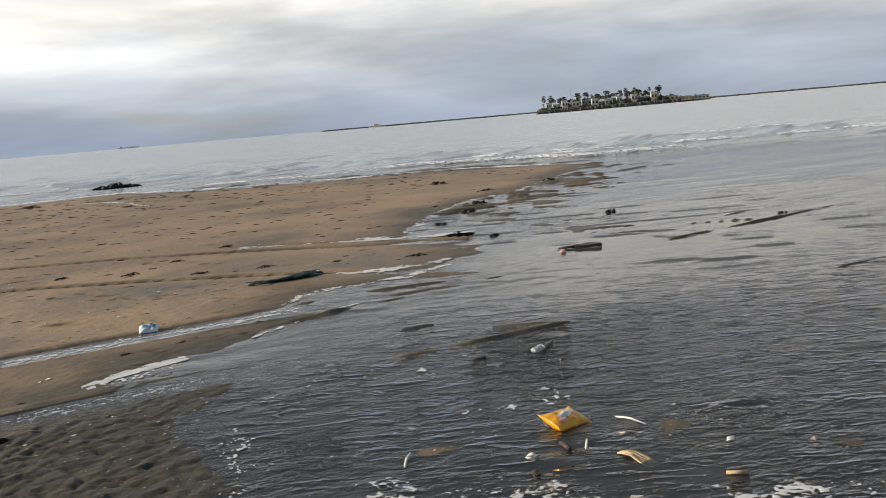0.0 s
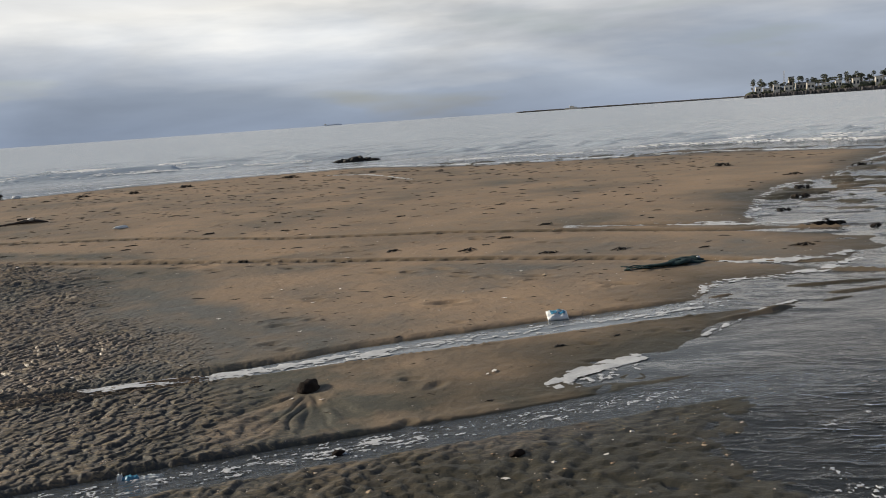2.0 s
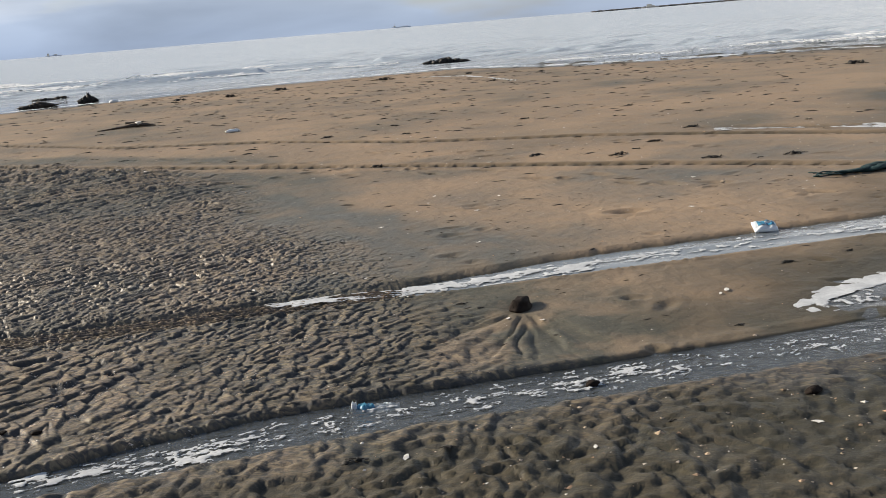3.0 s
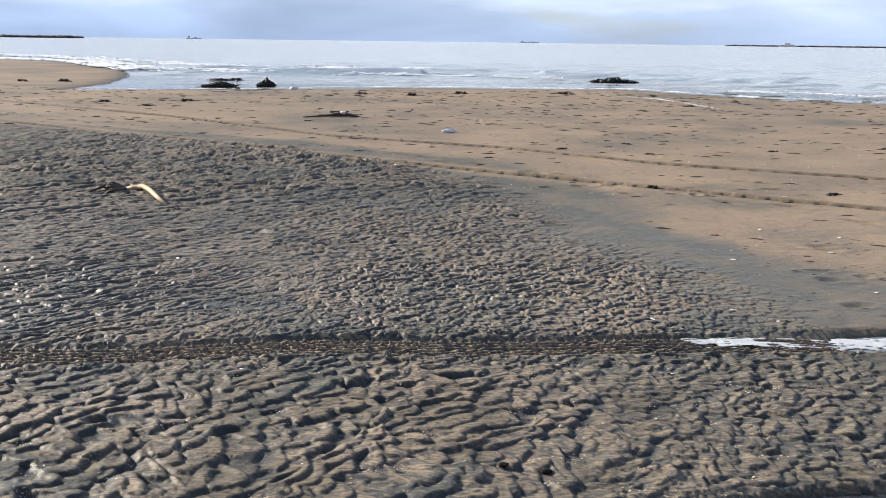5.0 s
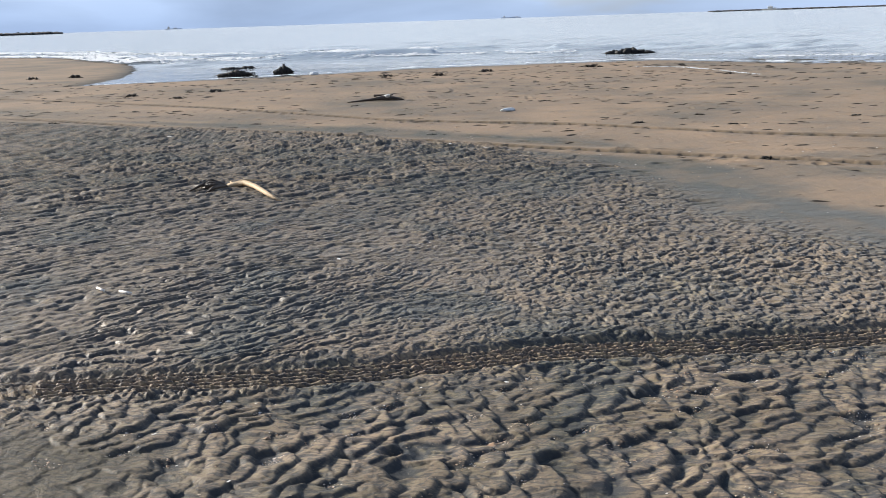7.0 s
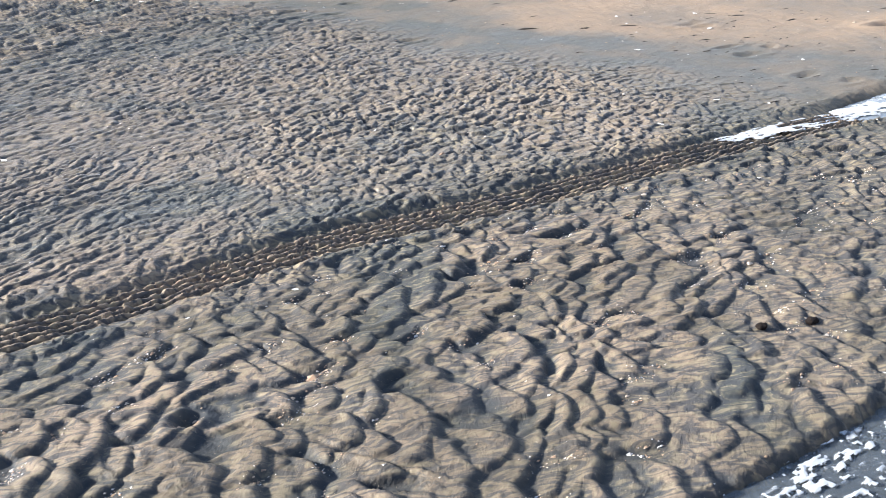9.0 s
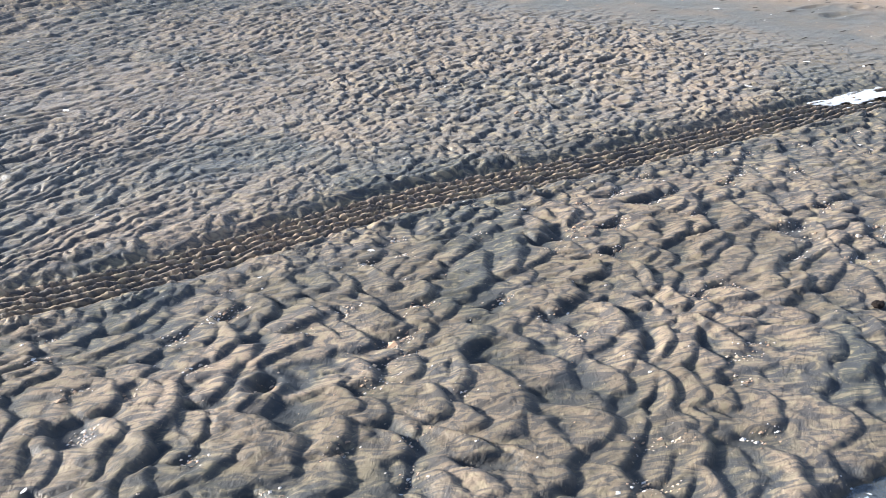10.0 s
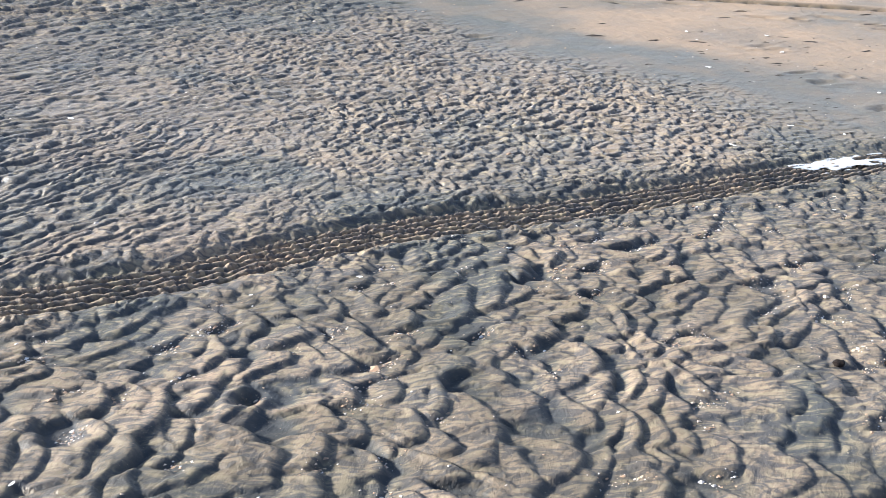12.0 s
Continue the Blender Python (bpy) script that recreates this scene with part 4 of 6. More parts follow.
def kelp_mesh(rng, length, height, straps=9, lumps=3):
    """A tangle of straps over a few lumps, longer than wide."""
    bm = bmesh.new()
    for k in range(lumps):
        rocky(bm, (rng.uniform(-.3, .3) * length, rng.uniform(-.08, .08) * length, height * 0.25),
              (length * rng.uniform(.08, .18), length * rng.uniform(.05, .10), height * rng.uniform(.3, .6)), rng.random() * 50, 0.5, 2, rng.uniform(0, 3))
    for k in range(straps):
        a, n = rng.uniform(-0.5, 0.5) + (math.pi if rng.random() < .5 else 0), 6
        x, y, pts = rng.uniform(-.25, .25) * length, rng.uniform(-.1, .1) * length, []
        for i in range(n):
            z = height * (0.75 * math.sin(math.pi * min(1, i / n + 0.3)) * rng.uniform(.3, 1)) + 0.004
            pts.append((x, y, max(0.004, z * (1 - i / n))))
            a += rng.uniform(-.6, .6)
            x, y = x + math.cos(a) * length * 0.09, y + math.sin(a) * length * 0.06
        ribbon(bm, pts, [length * 0.02 * (1 - 0.8 * i / n) for i in range(n)], 0.006)
    return bm


def place(ob, x, y, turn=0.0, lift=0.0, scale=1.0, z=None, tilt=(0, 0)):
    base = max(sand_at(x, y), W - 0.005) if z is None else z
    ob.matrix_world = pose(x, y, base + lift, tilt[0], tilt[1], turn) @ Matrix.Scale(scale, 4)
    return ob


def put(ob, x, y, turn=0.0, lift=0.0, scale=1.0):
    base = max(sand_at(x, y), W - 0.005)
    c = copy_thing(ob, pose(x, y, base + lift, 0, 0, turn))
    c.scale = (scale,) * 3
    return c


# ---------------------------------------------------------------- foam
def foam(name, pts, width, density, cell, seed, label, level=None, stretch=(1.0, 1.0), thick=0.004, edge=0.6):
    """Flat-topped froth along a line: cells kept where the noise is high, with a ragged border and a lip."""
    pts = [Vector((*p, 0)) for p in pts]
    seg = [(b - a).length for a, b in zip(pts, pts[1:])]
    total = sum(seg)
    ns, nt_ = max(2, int(total / cell)), max(2, int(width / cell))
    s = np.linspace(0, total, ns + 1)
    cum = np.r_[0, np.cumsum(seg)]
    px, py = np.interp(s, cum, [p.x for p in pts]), np.interp(s, cum, [p.y for p in pts])
    tx, ty = np.gradient(px), np.gradient(py)
    l = np.hypot(tx, ty)
    nx_, ny_ = -ty / l, tx / l
    t = np.linspace(-0.5, 0.5, nt_ + 1)
    S, T = np.meshgrid(s, t)
    X, Y = px[None] + nx_[None] * T * width, py[None] + ny_[None] * T * width
    f = 0.60 * fbm(S * 6 * stretch[0] + seed, T * width * 9 * stretch[1], seed, 3) + 0.40 * vn(S * 30 * stretch[0], T * width * 34 * stretch[1], seed + 2)
    f = f - 0.16 * sm(0.62, 0.8, vn(S * 17 * stretch[0] ** .5, T * width * 19, seed + 5))
    f = f + 0.25 * (fbm(S * 1.3, T * 0 + seed, seed + 4, 2) - 0.5)
    ends = sm(0, 0.12, S) * sm(total, total - 0.12, S)
    dense = (f - edge * (2 * np.abs(T)) ** 2.5 * 0.5 - (1 - density) - 0.15 * (1 - ends)) / 0.16 + 0.45
    keep = dense > 0.0
    base = np.full(X.shape, W) if level is None else level(X, Y)
    Z = base + 0.0015 + thick * np.clip(dense, 0, 1) + thick * 0.4 * np.clip(dense, 0, 1) * vn(S * 40, T * width * 40, seed + 7)
    X = X + cell * 0.5 * (vn(S * 31, T * 37, seed + 8) - 0.5)
    Y = Y + cell * 0.5 * (vn(S * 37, T * 31, seed + 9) - 0.5)
    quad = keep[:-1, :-1] & keep[1:, :-1] & keep[:-1, 1:] & keep[1:, 1:]
    j, i = np.nonzero(quad)
    if not len(i):
        return None
    n = ns + 1
    q = np.stack([j * n + i, j * n + i + 1, (j + 1) * n + i + 1, (j + 1) * n + i], -1)
    used, inv = np.unique(q, return_inverse=True)
    co = np.stack([X, Y, Z], -1).reshape(-1, 3)[used]
    me = bpy.data.meshes.new(name)
    me.from_pydata(co.tolist(), [], inv.reshape(-1, 4).tolist())
    for p in me.polygons:
        p.use_smooth = True
    me.materials.append(SURF if level is on_sea else FOAM)
    layer = me.attributes.new("froth", "FLOAT", "POINT")
    layer.data.foreach_set("value", np.clip(dense, 0, 1.2).reshape(-1)[used].astype(np.float32))
    return tagged(new(name, me), label, "foam", kind="stuff")


def on_ground(X, Y):
    return np.maximum(sand_height(X, Y)[0], W)


def on_sea(X, Y):
    return water_height(X, Y) + 0.02


foam("foam", [(0.98, 2.745), (1.2, 2.74), (1.5, 2.74), (1.85, 2.75)], 0.17, 0.62, 0.007, 2, "thin white froth tongue running up a tyre rut", lambda X, Y: W + 0.031 - 0.028 * sm(1.3, 1.9, X), (0.8, 1.6), 0.003)
foam("foam", [(1.72, 2.76), (1.95, 2.76), (2.2, 2.77), (2.6, 2.79), (3.0, 2.81)], 0.20, 0.66, 0.008, 3, "white froth at the head of a flooded tyre rut", stretch=(0.8, 1.2))
foam("foam", [(2.5, 2.79), (3.2, 2.82), (4.6, 2.84), (5.6, 2.86)], 0.36, 0.46, 0.012, 4, "thin froth floating in a flooded tyre rut", stretch=(0.7, 3.0))
foam("foam", [(-0.95, 0.98), (-0.4, 0.98), (0.3, 1.04), (1.2, 1.14)], 0.28, 0.46, 0.006, 5, "white froth drifting in a flooded tyre rut", stretch=(2.4, 6.0))
foam("foam", [(-0.7, 1.0), (-0.3, 1.02), (0.0, 1.05), (0.5, 1.12)], 0.16, 0.50, 0.006, 18, "thin white froth line at the edge of a flooded tyre rut", stretch=(0.9, 3.0))
foam("foam", [(1.1, 1.13), (2.2, 1.16), (3.3, 1.15), (4.4, 1.13)], 0.30, 0.42, 0.006, 6, "scattered froth flecks in a flooded tyre rut", stretch=(2.6, 6.0))
foam("foam", [(3.42, 1.63), (3.7, 1.72), (4.0, 1.80), (4.32, 1.88)], 0.16, 0.82, 0.009, 7, "white froth along the edge of the tide sheet", stretch=(0.6, 1.0))
foam("foam", [(4.3, 1.87), (4.7, 2.0), (5.18, 2.27), (5.6, 2.5), (6.0, 2.62)], 0.10, 0.50, 0.012, 19, "thin froth along the edge of the tide sheet", stretch=(0.6, 1.0))
foam("foam", [(3.5, 1.60), (3.9, 1.62), (4.3, 1.72)], 0.24, 0.44, 0.010, 8, "white froth along the edge of the tide sheet")
foam("foam", [(5.35, 3.12), (5.7, 3.42), (6.1, 3.55), (6.9, 3.48), (7.6, 3.8)], 0.2, 0.62, 0.016, 9, "white froth along the edge of the tide sheet")
foam("foam", [(6.3, 7.5), (7.17, 7.04), (8.13, 6.4), (8.8, 5.9)], 0.30, 0.68, 0.016, 10, "white froth in a flooded old tyre rut", on_ground, (0.6, 1.5))
foam("foam", [(8.35, 6.6), (9.0, 7.4), (9.65, 8.15), (10.2, 8.8), (11.4, 9.9)], 0.3, 0.56, 0.022, 11, "white froth along the edge of the tide sheet")
foam("foam", [(11.4, 9.9), (13.0, 10.6), (16.3, 13.2)], 0.5, 0.5, 0.035, 12, "thin froth along the edge of the tide sheet")
foam("foam", [(6.4, 4.35), (7.0, 3.95), (7.8, 4.0)], 0.24, 0.66, 0.016, 13, "white froth in a flooded old tyre rut", on_ground, (0.6, 1.5))
foam("foam", [(4.35, -1.1), (5.1, -1.85), (5.53, -2.22), (5.9, -2.5), (6.7, -2.9)], 0.36, 0.43, 0.007, 14, "patchy white froth on shallow water", stretch=(1.8, 2.2))
foam("foam", [(3.9, -0.9), (4.05, -0.4), (4.25, 0.1)], 0.28, 0.44, 0.008, 15, "patchy white froth on shallow water", stretch=(1.8, 2.2))
foam("foam", [(4.4, 0.4), (5.2, 0.5), (6.0, 0.3)], 0.9, 0.332, 0.009, 16, "small froth flecks on shallow water", stretch=(1.4, 1.0))
foam("foam", [(4.3, -0.7), (5.0, -0.6), (5.8, -0.9)], 1.1, 0.312, 0.009, 17, "small froth flecks on shallow water", stretch=(1.4, 1.0))
# surf on the seaward side of the bank
shore = [(18.2, 15.6), (18.0, 16.6), (16.4, 19.5), (13.4, 21.3), (10.4, 23.1), (9.0, 25.3), (7.7, 27.5), (3.9, 27.8), (0.3, 28.0), (-2.5, 27.0)]
foam("foam", shore, 0.8, 0.54, 0.04, 20, "white wash at the sea's edge on the bank", on_sea, (0.25, 0.6), 0.012)
foam("foam", [(-2.5, 26.4), (-6.0, 25.5), (-9.0, 24.5)], 0.35, 0.62, 0.04, 21, "white wash at the sea's edge on the bank", on_sea, (0.3, 0.8), 0.01)
foam("foam", [(-12.5, 43), (-10, 39.5), (-5, 37.0), (0, 36.2), (4, 35.8), (7, 35)], 1.0, 0.56, 0.05, 22, "white line of a spent breaker", on_sea, (0.15, 0.5), 0.03)
foam("foam", [(-30, 62.5), (-19, 54.5), (-11, 40)], 2.6, 0.7, 0.12, 23, "white line of surf along a far beach", on_sea, (0.1, 0.4), 0.07)
foam("foam", [(-40, 75), (-22, 66), (-10, 48), (-4, 43), (2, 42)], 2.4, 0.62, 0.10, 24, "white line of a low breaker", on_sea, (0.1, 0.4), 0.06)
foam("foam", [(16.5, 24.6), (19.2, 22.4), (20.3, 20.8), (21.1, 18.6), (23.9, 17.3)], 1.9, 0.60, 0.05, 25, "white broken crest of a low wave off the bank's end", on_sea, (0.25, 0.6), 0.05)
foam("foam", [(20, 24.5), (23, 21.5), (27, 18), (34, 13), (46, 4)], 1.5, 0.55, 0.07, 26, "white broken crest of a low wave", on_sea, (0.12, 0.5), 0.04)
foam("foam", [(10.5, 26.5), (12.8, 25.4), (14.1, 24.0), (16.6, 24.6), (18.5, 23)], 1.3, 0.52, 0.045, 28, "patchy white wash beside the bank", on_sea, (0.3, 0.7), 0.03)
foam("foam", [(20, 33), (28, 27), (40, 20), (55, 6)], 1.4, 0.46, 0.08, 29, "white broken crest of a low wave", on_sea, (0.12, 0.5), 0.03)
foam("foam", [(-24.8, 66), (-18.2, 56.5), (-11.1, 41), (-8.3, 40.6), (-5.7, 38.6), (-3.3, 37.6)], 1.6, 0.66, 0.09, 30, "broad white wash along a far beach", on_sea, (0.1, 0.35), 0.08)
foam("foam", [(5.75, 23.3), (6.75, 22.0), (6.95, 20.2), (7.1, 18.3)], 0.16, 0.60, 0.022, 27, "dried froth line on sand", on_ground, (0.4, 1.0), 0.03)

# ---------------------------------------------------------------- litter and drift close to the path
def snack_bag():
    m, nt, p = material("orange_foil")
    co = nt.nodes.new("ShaderNodeTexCoord")
    sep = nt.nodes.new("ShaderNodeSeparateXYZ")
    nt.links.new(co.outputs["Object"], sep.inputs[0])
    n = noise_node(nt, 35, 4)
    col = mixc(nt, maprange(nt, n.outputs["Fac"], 0.3, 0.7), (0.78, 0.33, 0.015), (0.90, 0.48, 0.03))
    nt.links.new(col, p.inputs["Base Color"])
    p.inputs["Roughness"].default_value = 0.3
    c = noise_node(nt, 22, 3, 0.5)
    nt.links.new(bump(nt, c.outputs["Fac"], 0.7, 0.012), p.inputs["Normal"])
    bm = bmesh.new()
    nu, nv, lx, ly = 26, 18, 0.12, 0.085
    grid = {}
    for top in (1, -1):
        for i in range(nu + 1):
            for j in range(nv + 1):
                u, v = 2 * i / nu - 1, 2 * j / nv - 1
                rim = abs(u) == 1 or abs(v) == 1
                if rim and top == -1:
                    grid[top, i, j] = grid[1, i, j]
                    continue
                puff = (1 - u ** 4) * (1 - v * v) ** 0.7
                wr = 0.010 * noise.noise(Vector((u * 3.2, v * 3.2, 2 + top)))
                x = lx * u * (1 - 0.07 * (1 - v * v)) + (0.004 * (-1) ** j if abs(u) == 1 else 0)
                y = ly * v * (1 - 0.10 * (1 - u * u))
                z = 0.028 + top * 0.036 * puff + wr * (1 - u * u) + (0.018 * abs(u) ** 6)
                grid[top, i, j] = bm.verts.new((x, y, max(z, 0.002)))
        for i in range(nu):
            for j in range(nv):
                bm.faces.new((grid[top, i, j], grid[top, i + 1, j], grid[top, i + 1, j + 1], grid[top, i, j + 1]))
    root = new("snack_bag")
    tagged(root, "puffed orange foil snack bag lying in shallow water", "bag")
    part("foil", bm, m, root)
    pale, dark, red = plain("pale_print", (0.72, 0.66, 0.58), 0.35, 0.1), plain("dark_print", (0.10, 0.07, 0.08), 0.35, 0.1), plain("pink_print", (0.75, 0.38, 0.28), 0.35, 0.1)
    shapes = [("print_band", pale, 0.004, 0.006, 0.068, 0.024, 0.35), ("print_mark", dark, -0.045, 0.035, 0.020, 0.010, -0.4), ("print_patch", red, -0.055, -0.035, 0.022, 0.018, 0.3)]
    for name, mat, cx, cy, sx, sy, turn in shapes:
        b = bmesh.new()
        n = 8
        rows = []
        for i in range(n + 1):
            row = []
            for j in range(n + 1):
                a, c = (2 * i / n - 1) * sx, (2 * j / n - 1) * sy * (1 - 0.3 * (2 * i / n - 1) ** 2)
                x, y = cx + a * math.cos(turn) - c * math.sin(turn), cy + a * math.sin(turn) + c * math.cos(turn)
                u, v = x / lx, y / ly
                puff = max(0, 1 - u ** 4) * max(0, 1 - v * v) ** 0.7
                z = 0.028 + 0.036 * puff + 0.010 * noise.noise(Vector((u * 3.2, v * 3.2, 3))) * (1 - u * u) + 0.018 * abs(u) ** 6
                row.append(b.verts.new((x, y, z + 0.0035)))
            rows.append(row)
        for i in range(n):
            for j in range(n):
                b.faces.new((rows[i][j], rows[i + 1][j], rows[i + 1][j + 1], rows[i][j + 1]))
        part(name, b, mat, root)
    return root


place(snack_bag(), 5.51, -1.07, 12, 0.0, z=W - 0.01, tilt=(16, 6))

GLASSY = bpy.data.materials.new("clear_plastic")
GLASSY.use_nodes = True
_p = GLASSY.node_tree.nodes["Principled BSDF"]
_p.inputs["Base Color"].default_value = (0.7, 0.75, 0.78, 1)
_p.inputs["Roughness"].default_value, _p.inputs["Alpha"].default_value = 0.12, 0.35
TEAL = plain("teal_cloth", (0.012, 0.045, 0.046), 0.75, 0.5, 18, 0.9, 0.01)
WHITE_PLASTIC = plain("white_plastic", (0.74, 0.78, 0.80), 0.35, 0.15, 20, 0.7, 0.006)
BLUE_PRINT = plain("blue_print", (0.06, 0.26, 0.42), 0.35, 0.25, 20, 0.5, 0.004)


def crushed_cup():
    root = tagged(new("plastic_cup"), "crushed clear plastic cup lying in shallow water", "cup")
    bm = bmesh.new()
    rings = []
    for k in range(7):
        f = k / 6
        r = 0.028 + 0.014 * f
        rings.append([bm.verts.new((-0.055 + 0.11 * f, r * math.cos(a) * (1 + 0.15 * math.sin(3 * a + k)), 0.026 + r * 0.65 * math.sin(a)))
                      for a in (2 * math.pi * i / 16 for i in range(16))])
    for a, b in zip(rings, rings[1:]):
        for i in range(16):
            bm.faces.new((a[i], a[(i + 1) % 16], b[(i + 1) % 16], b[i]))
    for v in bm.verts:
        v.co += 0.016 * noise.noise_vector(v.co * 38)
    bm.faces.new(rings[0][::-1])
    ob = part("cup_wall", bm, GLASSY, root)
    s = ob.modifiers.new("wall", "SOLIDIFY")
    s.thickness = 0.0015
    bm = bmesh.new()
    lip = [(0.055, 0.043 * math.cos(a), 0.026 + 0.028 * math.sin(a)) for a in (2 * math.pi * i / 18 for i in range(18))]
    tube(bm, lip + lip[:1], [0.003] * 19, 5)
    part("rim", bm, WHITE_PLASTIC, root)
    return root


place(crushed_cup(), 6.20, 0.14, 20, -0.006, 0.75)


def stick(name, pts, radii, mat, label, twigs=()):
    root = tagged(new(name), label, "driftwood")
    bm = bmesh.new()
    tube(bm, pts, radii, 9)
    part("stem", bm, mat, root)
    for tp, tr in twigs:
        bm = bmesh.new()
        tube(bm, tp, tr, 7)
        part("twig", bm, mat, root)
    return root


place(stick("stick", [(-0.12, 0, .012), (0, .006, .016), (.13, 0, .01)], [.006, .008, .005], DARKWOOD, "thin dark wet stick in shallow water"), 6.3, 0.17, 40)
place(stick("wood_chip", [(-0.05, 0, .008), (.05, 0, .008)], [.011, .012], DARKWOOD, "short dark wood chip in shallow water"), 5.82, 0.26, -20)
place(stick("stick", [(-0.12, 0, .014), (-.02, .01, .02), (.12, -.01, .012)], [.006, .007, .004], SHELL_WHITE, "bleached white stick in shallow water"), 5.78, -1.27, -75, 0, 0.75)
place(stick("stick", [(-0.08, 0, .012), (.0, .004, .016), (.08, 0, .012)], [.006, .007, .004], SHELL_WHITE, "bleached white stick in shallow water"), 4.68, -1.0, 55)
place(stick("stick", [(-0.05, 0, .010), (.05, .0, .012)], [.007, .006], SHELL_WHITE, "short bleached stick in shallow water"), 5.42, -1.38, 50)
place(stick("stick", [(-0.04, 0, .010), (.05, .0, .012)], [.008, .009], DRIFTWOOD, "short bleached stick in shallow water"), 5.68, -2.04, -40)
place(stick("stick", [(-0.05, 0, .010), (.05, .0, .012)], [.007, .006], SHELL_WHITE, "short white stick on rippled sand"), -3.12, 4.06, -52)
place(stick("stick", [(-0.05, 0, .010), (.05, .0, .012)], [.007, .006], SHELL_WHITE, "short white stick on rippled sand"), -2.96, 3.96, -38)
place(stick("wood_chip", [(-0.045, 0, .008), (.045, 0.01, .010)], [.012, .008], DARKWOOD, "dark wood chip beside a snack bag"), 5.34, -1.33, 75)


def palm_fibre():
    rng = random.Random(5)
    root = tagged(new("palm_fibre"), "frayed pale palm fibre soaked in shallow water", "palm fibre")
    for k in range(7):
        bm = bmesh.new()
        y = rng.uniform(-.02, .02)
        pts = [(-.11 + .04 * i, y * (1 + .4 * i) + rng.uniform(-.006, .006), .012 + .012 * math.sin(i)) for i in range(6)]
        ribbon(bm, pts, [.010, .012, .010, .008, .005, .002], .004)
        part("strand", bm, DRIFTWOOD, root)
    return root


place(palm_fibre(), 5.50, -1.66, -78, -0.004, 1.0)


def leaf_scrap(name, label, mat, size, seed):
    """A curled flat scrap with an uneven outline."""
    bm = bmesh.new()
    n = 14
    mid = bm.verts.new((0, 0, 0.012 * size / .05))
    rim = []
    for k in range(n):
        a = 2 * math.pi * k / n
        r = size * (0.6 + 0.7 * vn(np.array(k * 0.9), np.array(seed * 1.0), seed))
        rim.append(bm.verts.new((1.5 * float(r) * math.cos(a), float(r) * math.sin(a), 0.006 + 0.3 * size * abs(math.sin(a * 1.5 + seed)))))
    for k in range(n):
        bm.faces.new((mid, rim[k], rim[(k + 1) % n]))
    ob = part(name, bm, mat)
    s = ob.modifiers.new("thickness", "SOLIDIFY")
    s.thickness = 0.003
    return tagged(ob, label, "scrap")


place(leaf_scrap("paper_scrap", "torn white paper scrap in shallow water", SHELL_WHITE, 0.028, 3), 5.15, -1.33, 10)
place(leaf_scrap("leaf", "pale curled leaf in shallow water", DARKWOOD, 0.02, 8), 5.05, -1.5, 60)
place(leaf_scrap("paper_scrap", "torn white paper scrap in shallow water", SHELL_WHITE, 0.02, 12), 5.95, -1.75, 30)


def wrapper():
    root = tagged(new("plastic_wrapper"), "crumpled blue and white plastic wrapper in a flooded rut", "wrapper")
    rng = random.Random(8)
    for name, mat, ox, oy, sx, sy, h in (("white_film", WHITE_PLASTIC, 0.05, 0, .10, .05, .03), ("blue_film", BLUE_PRINT, -.03, .005, .06, .045, .045), ("white_fold", WHITE_PLASTIC, -.085, .01, .02, .03, .06)):
        bm = bmesh.new()
        n = 12
        rows = [[bm.verts.new((ox + sx * (2 * i / n - 1), oy + sy * (2 * j / n - 1) * (1 - .25 * (2 * i / n - 1) ** 2),
                               0.006 + h * max(0.0, 0.5 + noise.noise(Vector((i * .45, j * .45, ox * 60)))) * (1 - (2 * j / n - 1) ** 4) * (1 - (2 * i / n - 1) ** 4)))
                 for j in range(n + 1)] for i in range(n + 1)]
        for i in range(n):
            for j in range(n):
                bm.faces.new((rows[i][j], rows[i + 1][j], rows[i + 1][j + 1], rows[i][j + 1]))
        ob = part(name, bm, mat, root)
        ob.modifiers.new("thickness", "SOLIDIFY").thickness = 0.002
    return root


place(wrapper(), 1.41, 1.26, -6, -0.014, 0.8)


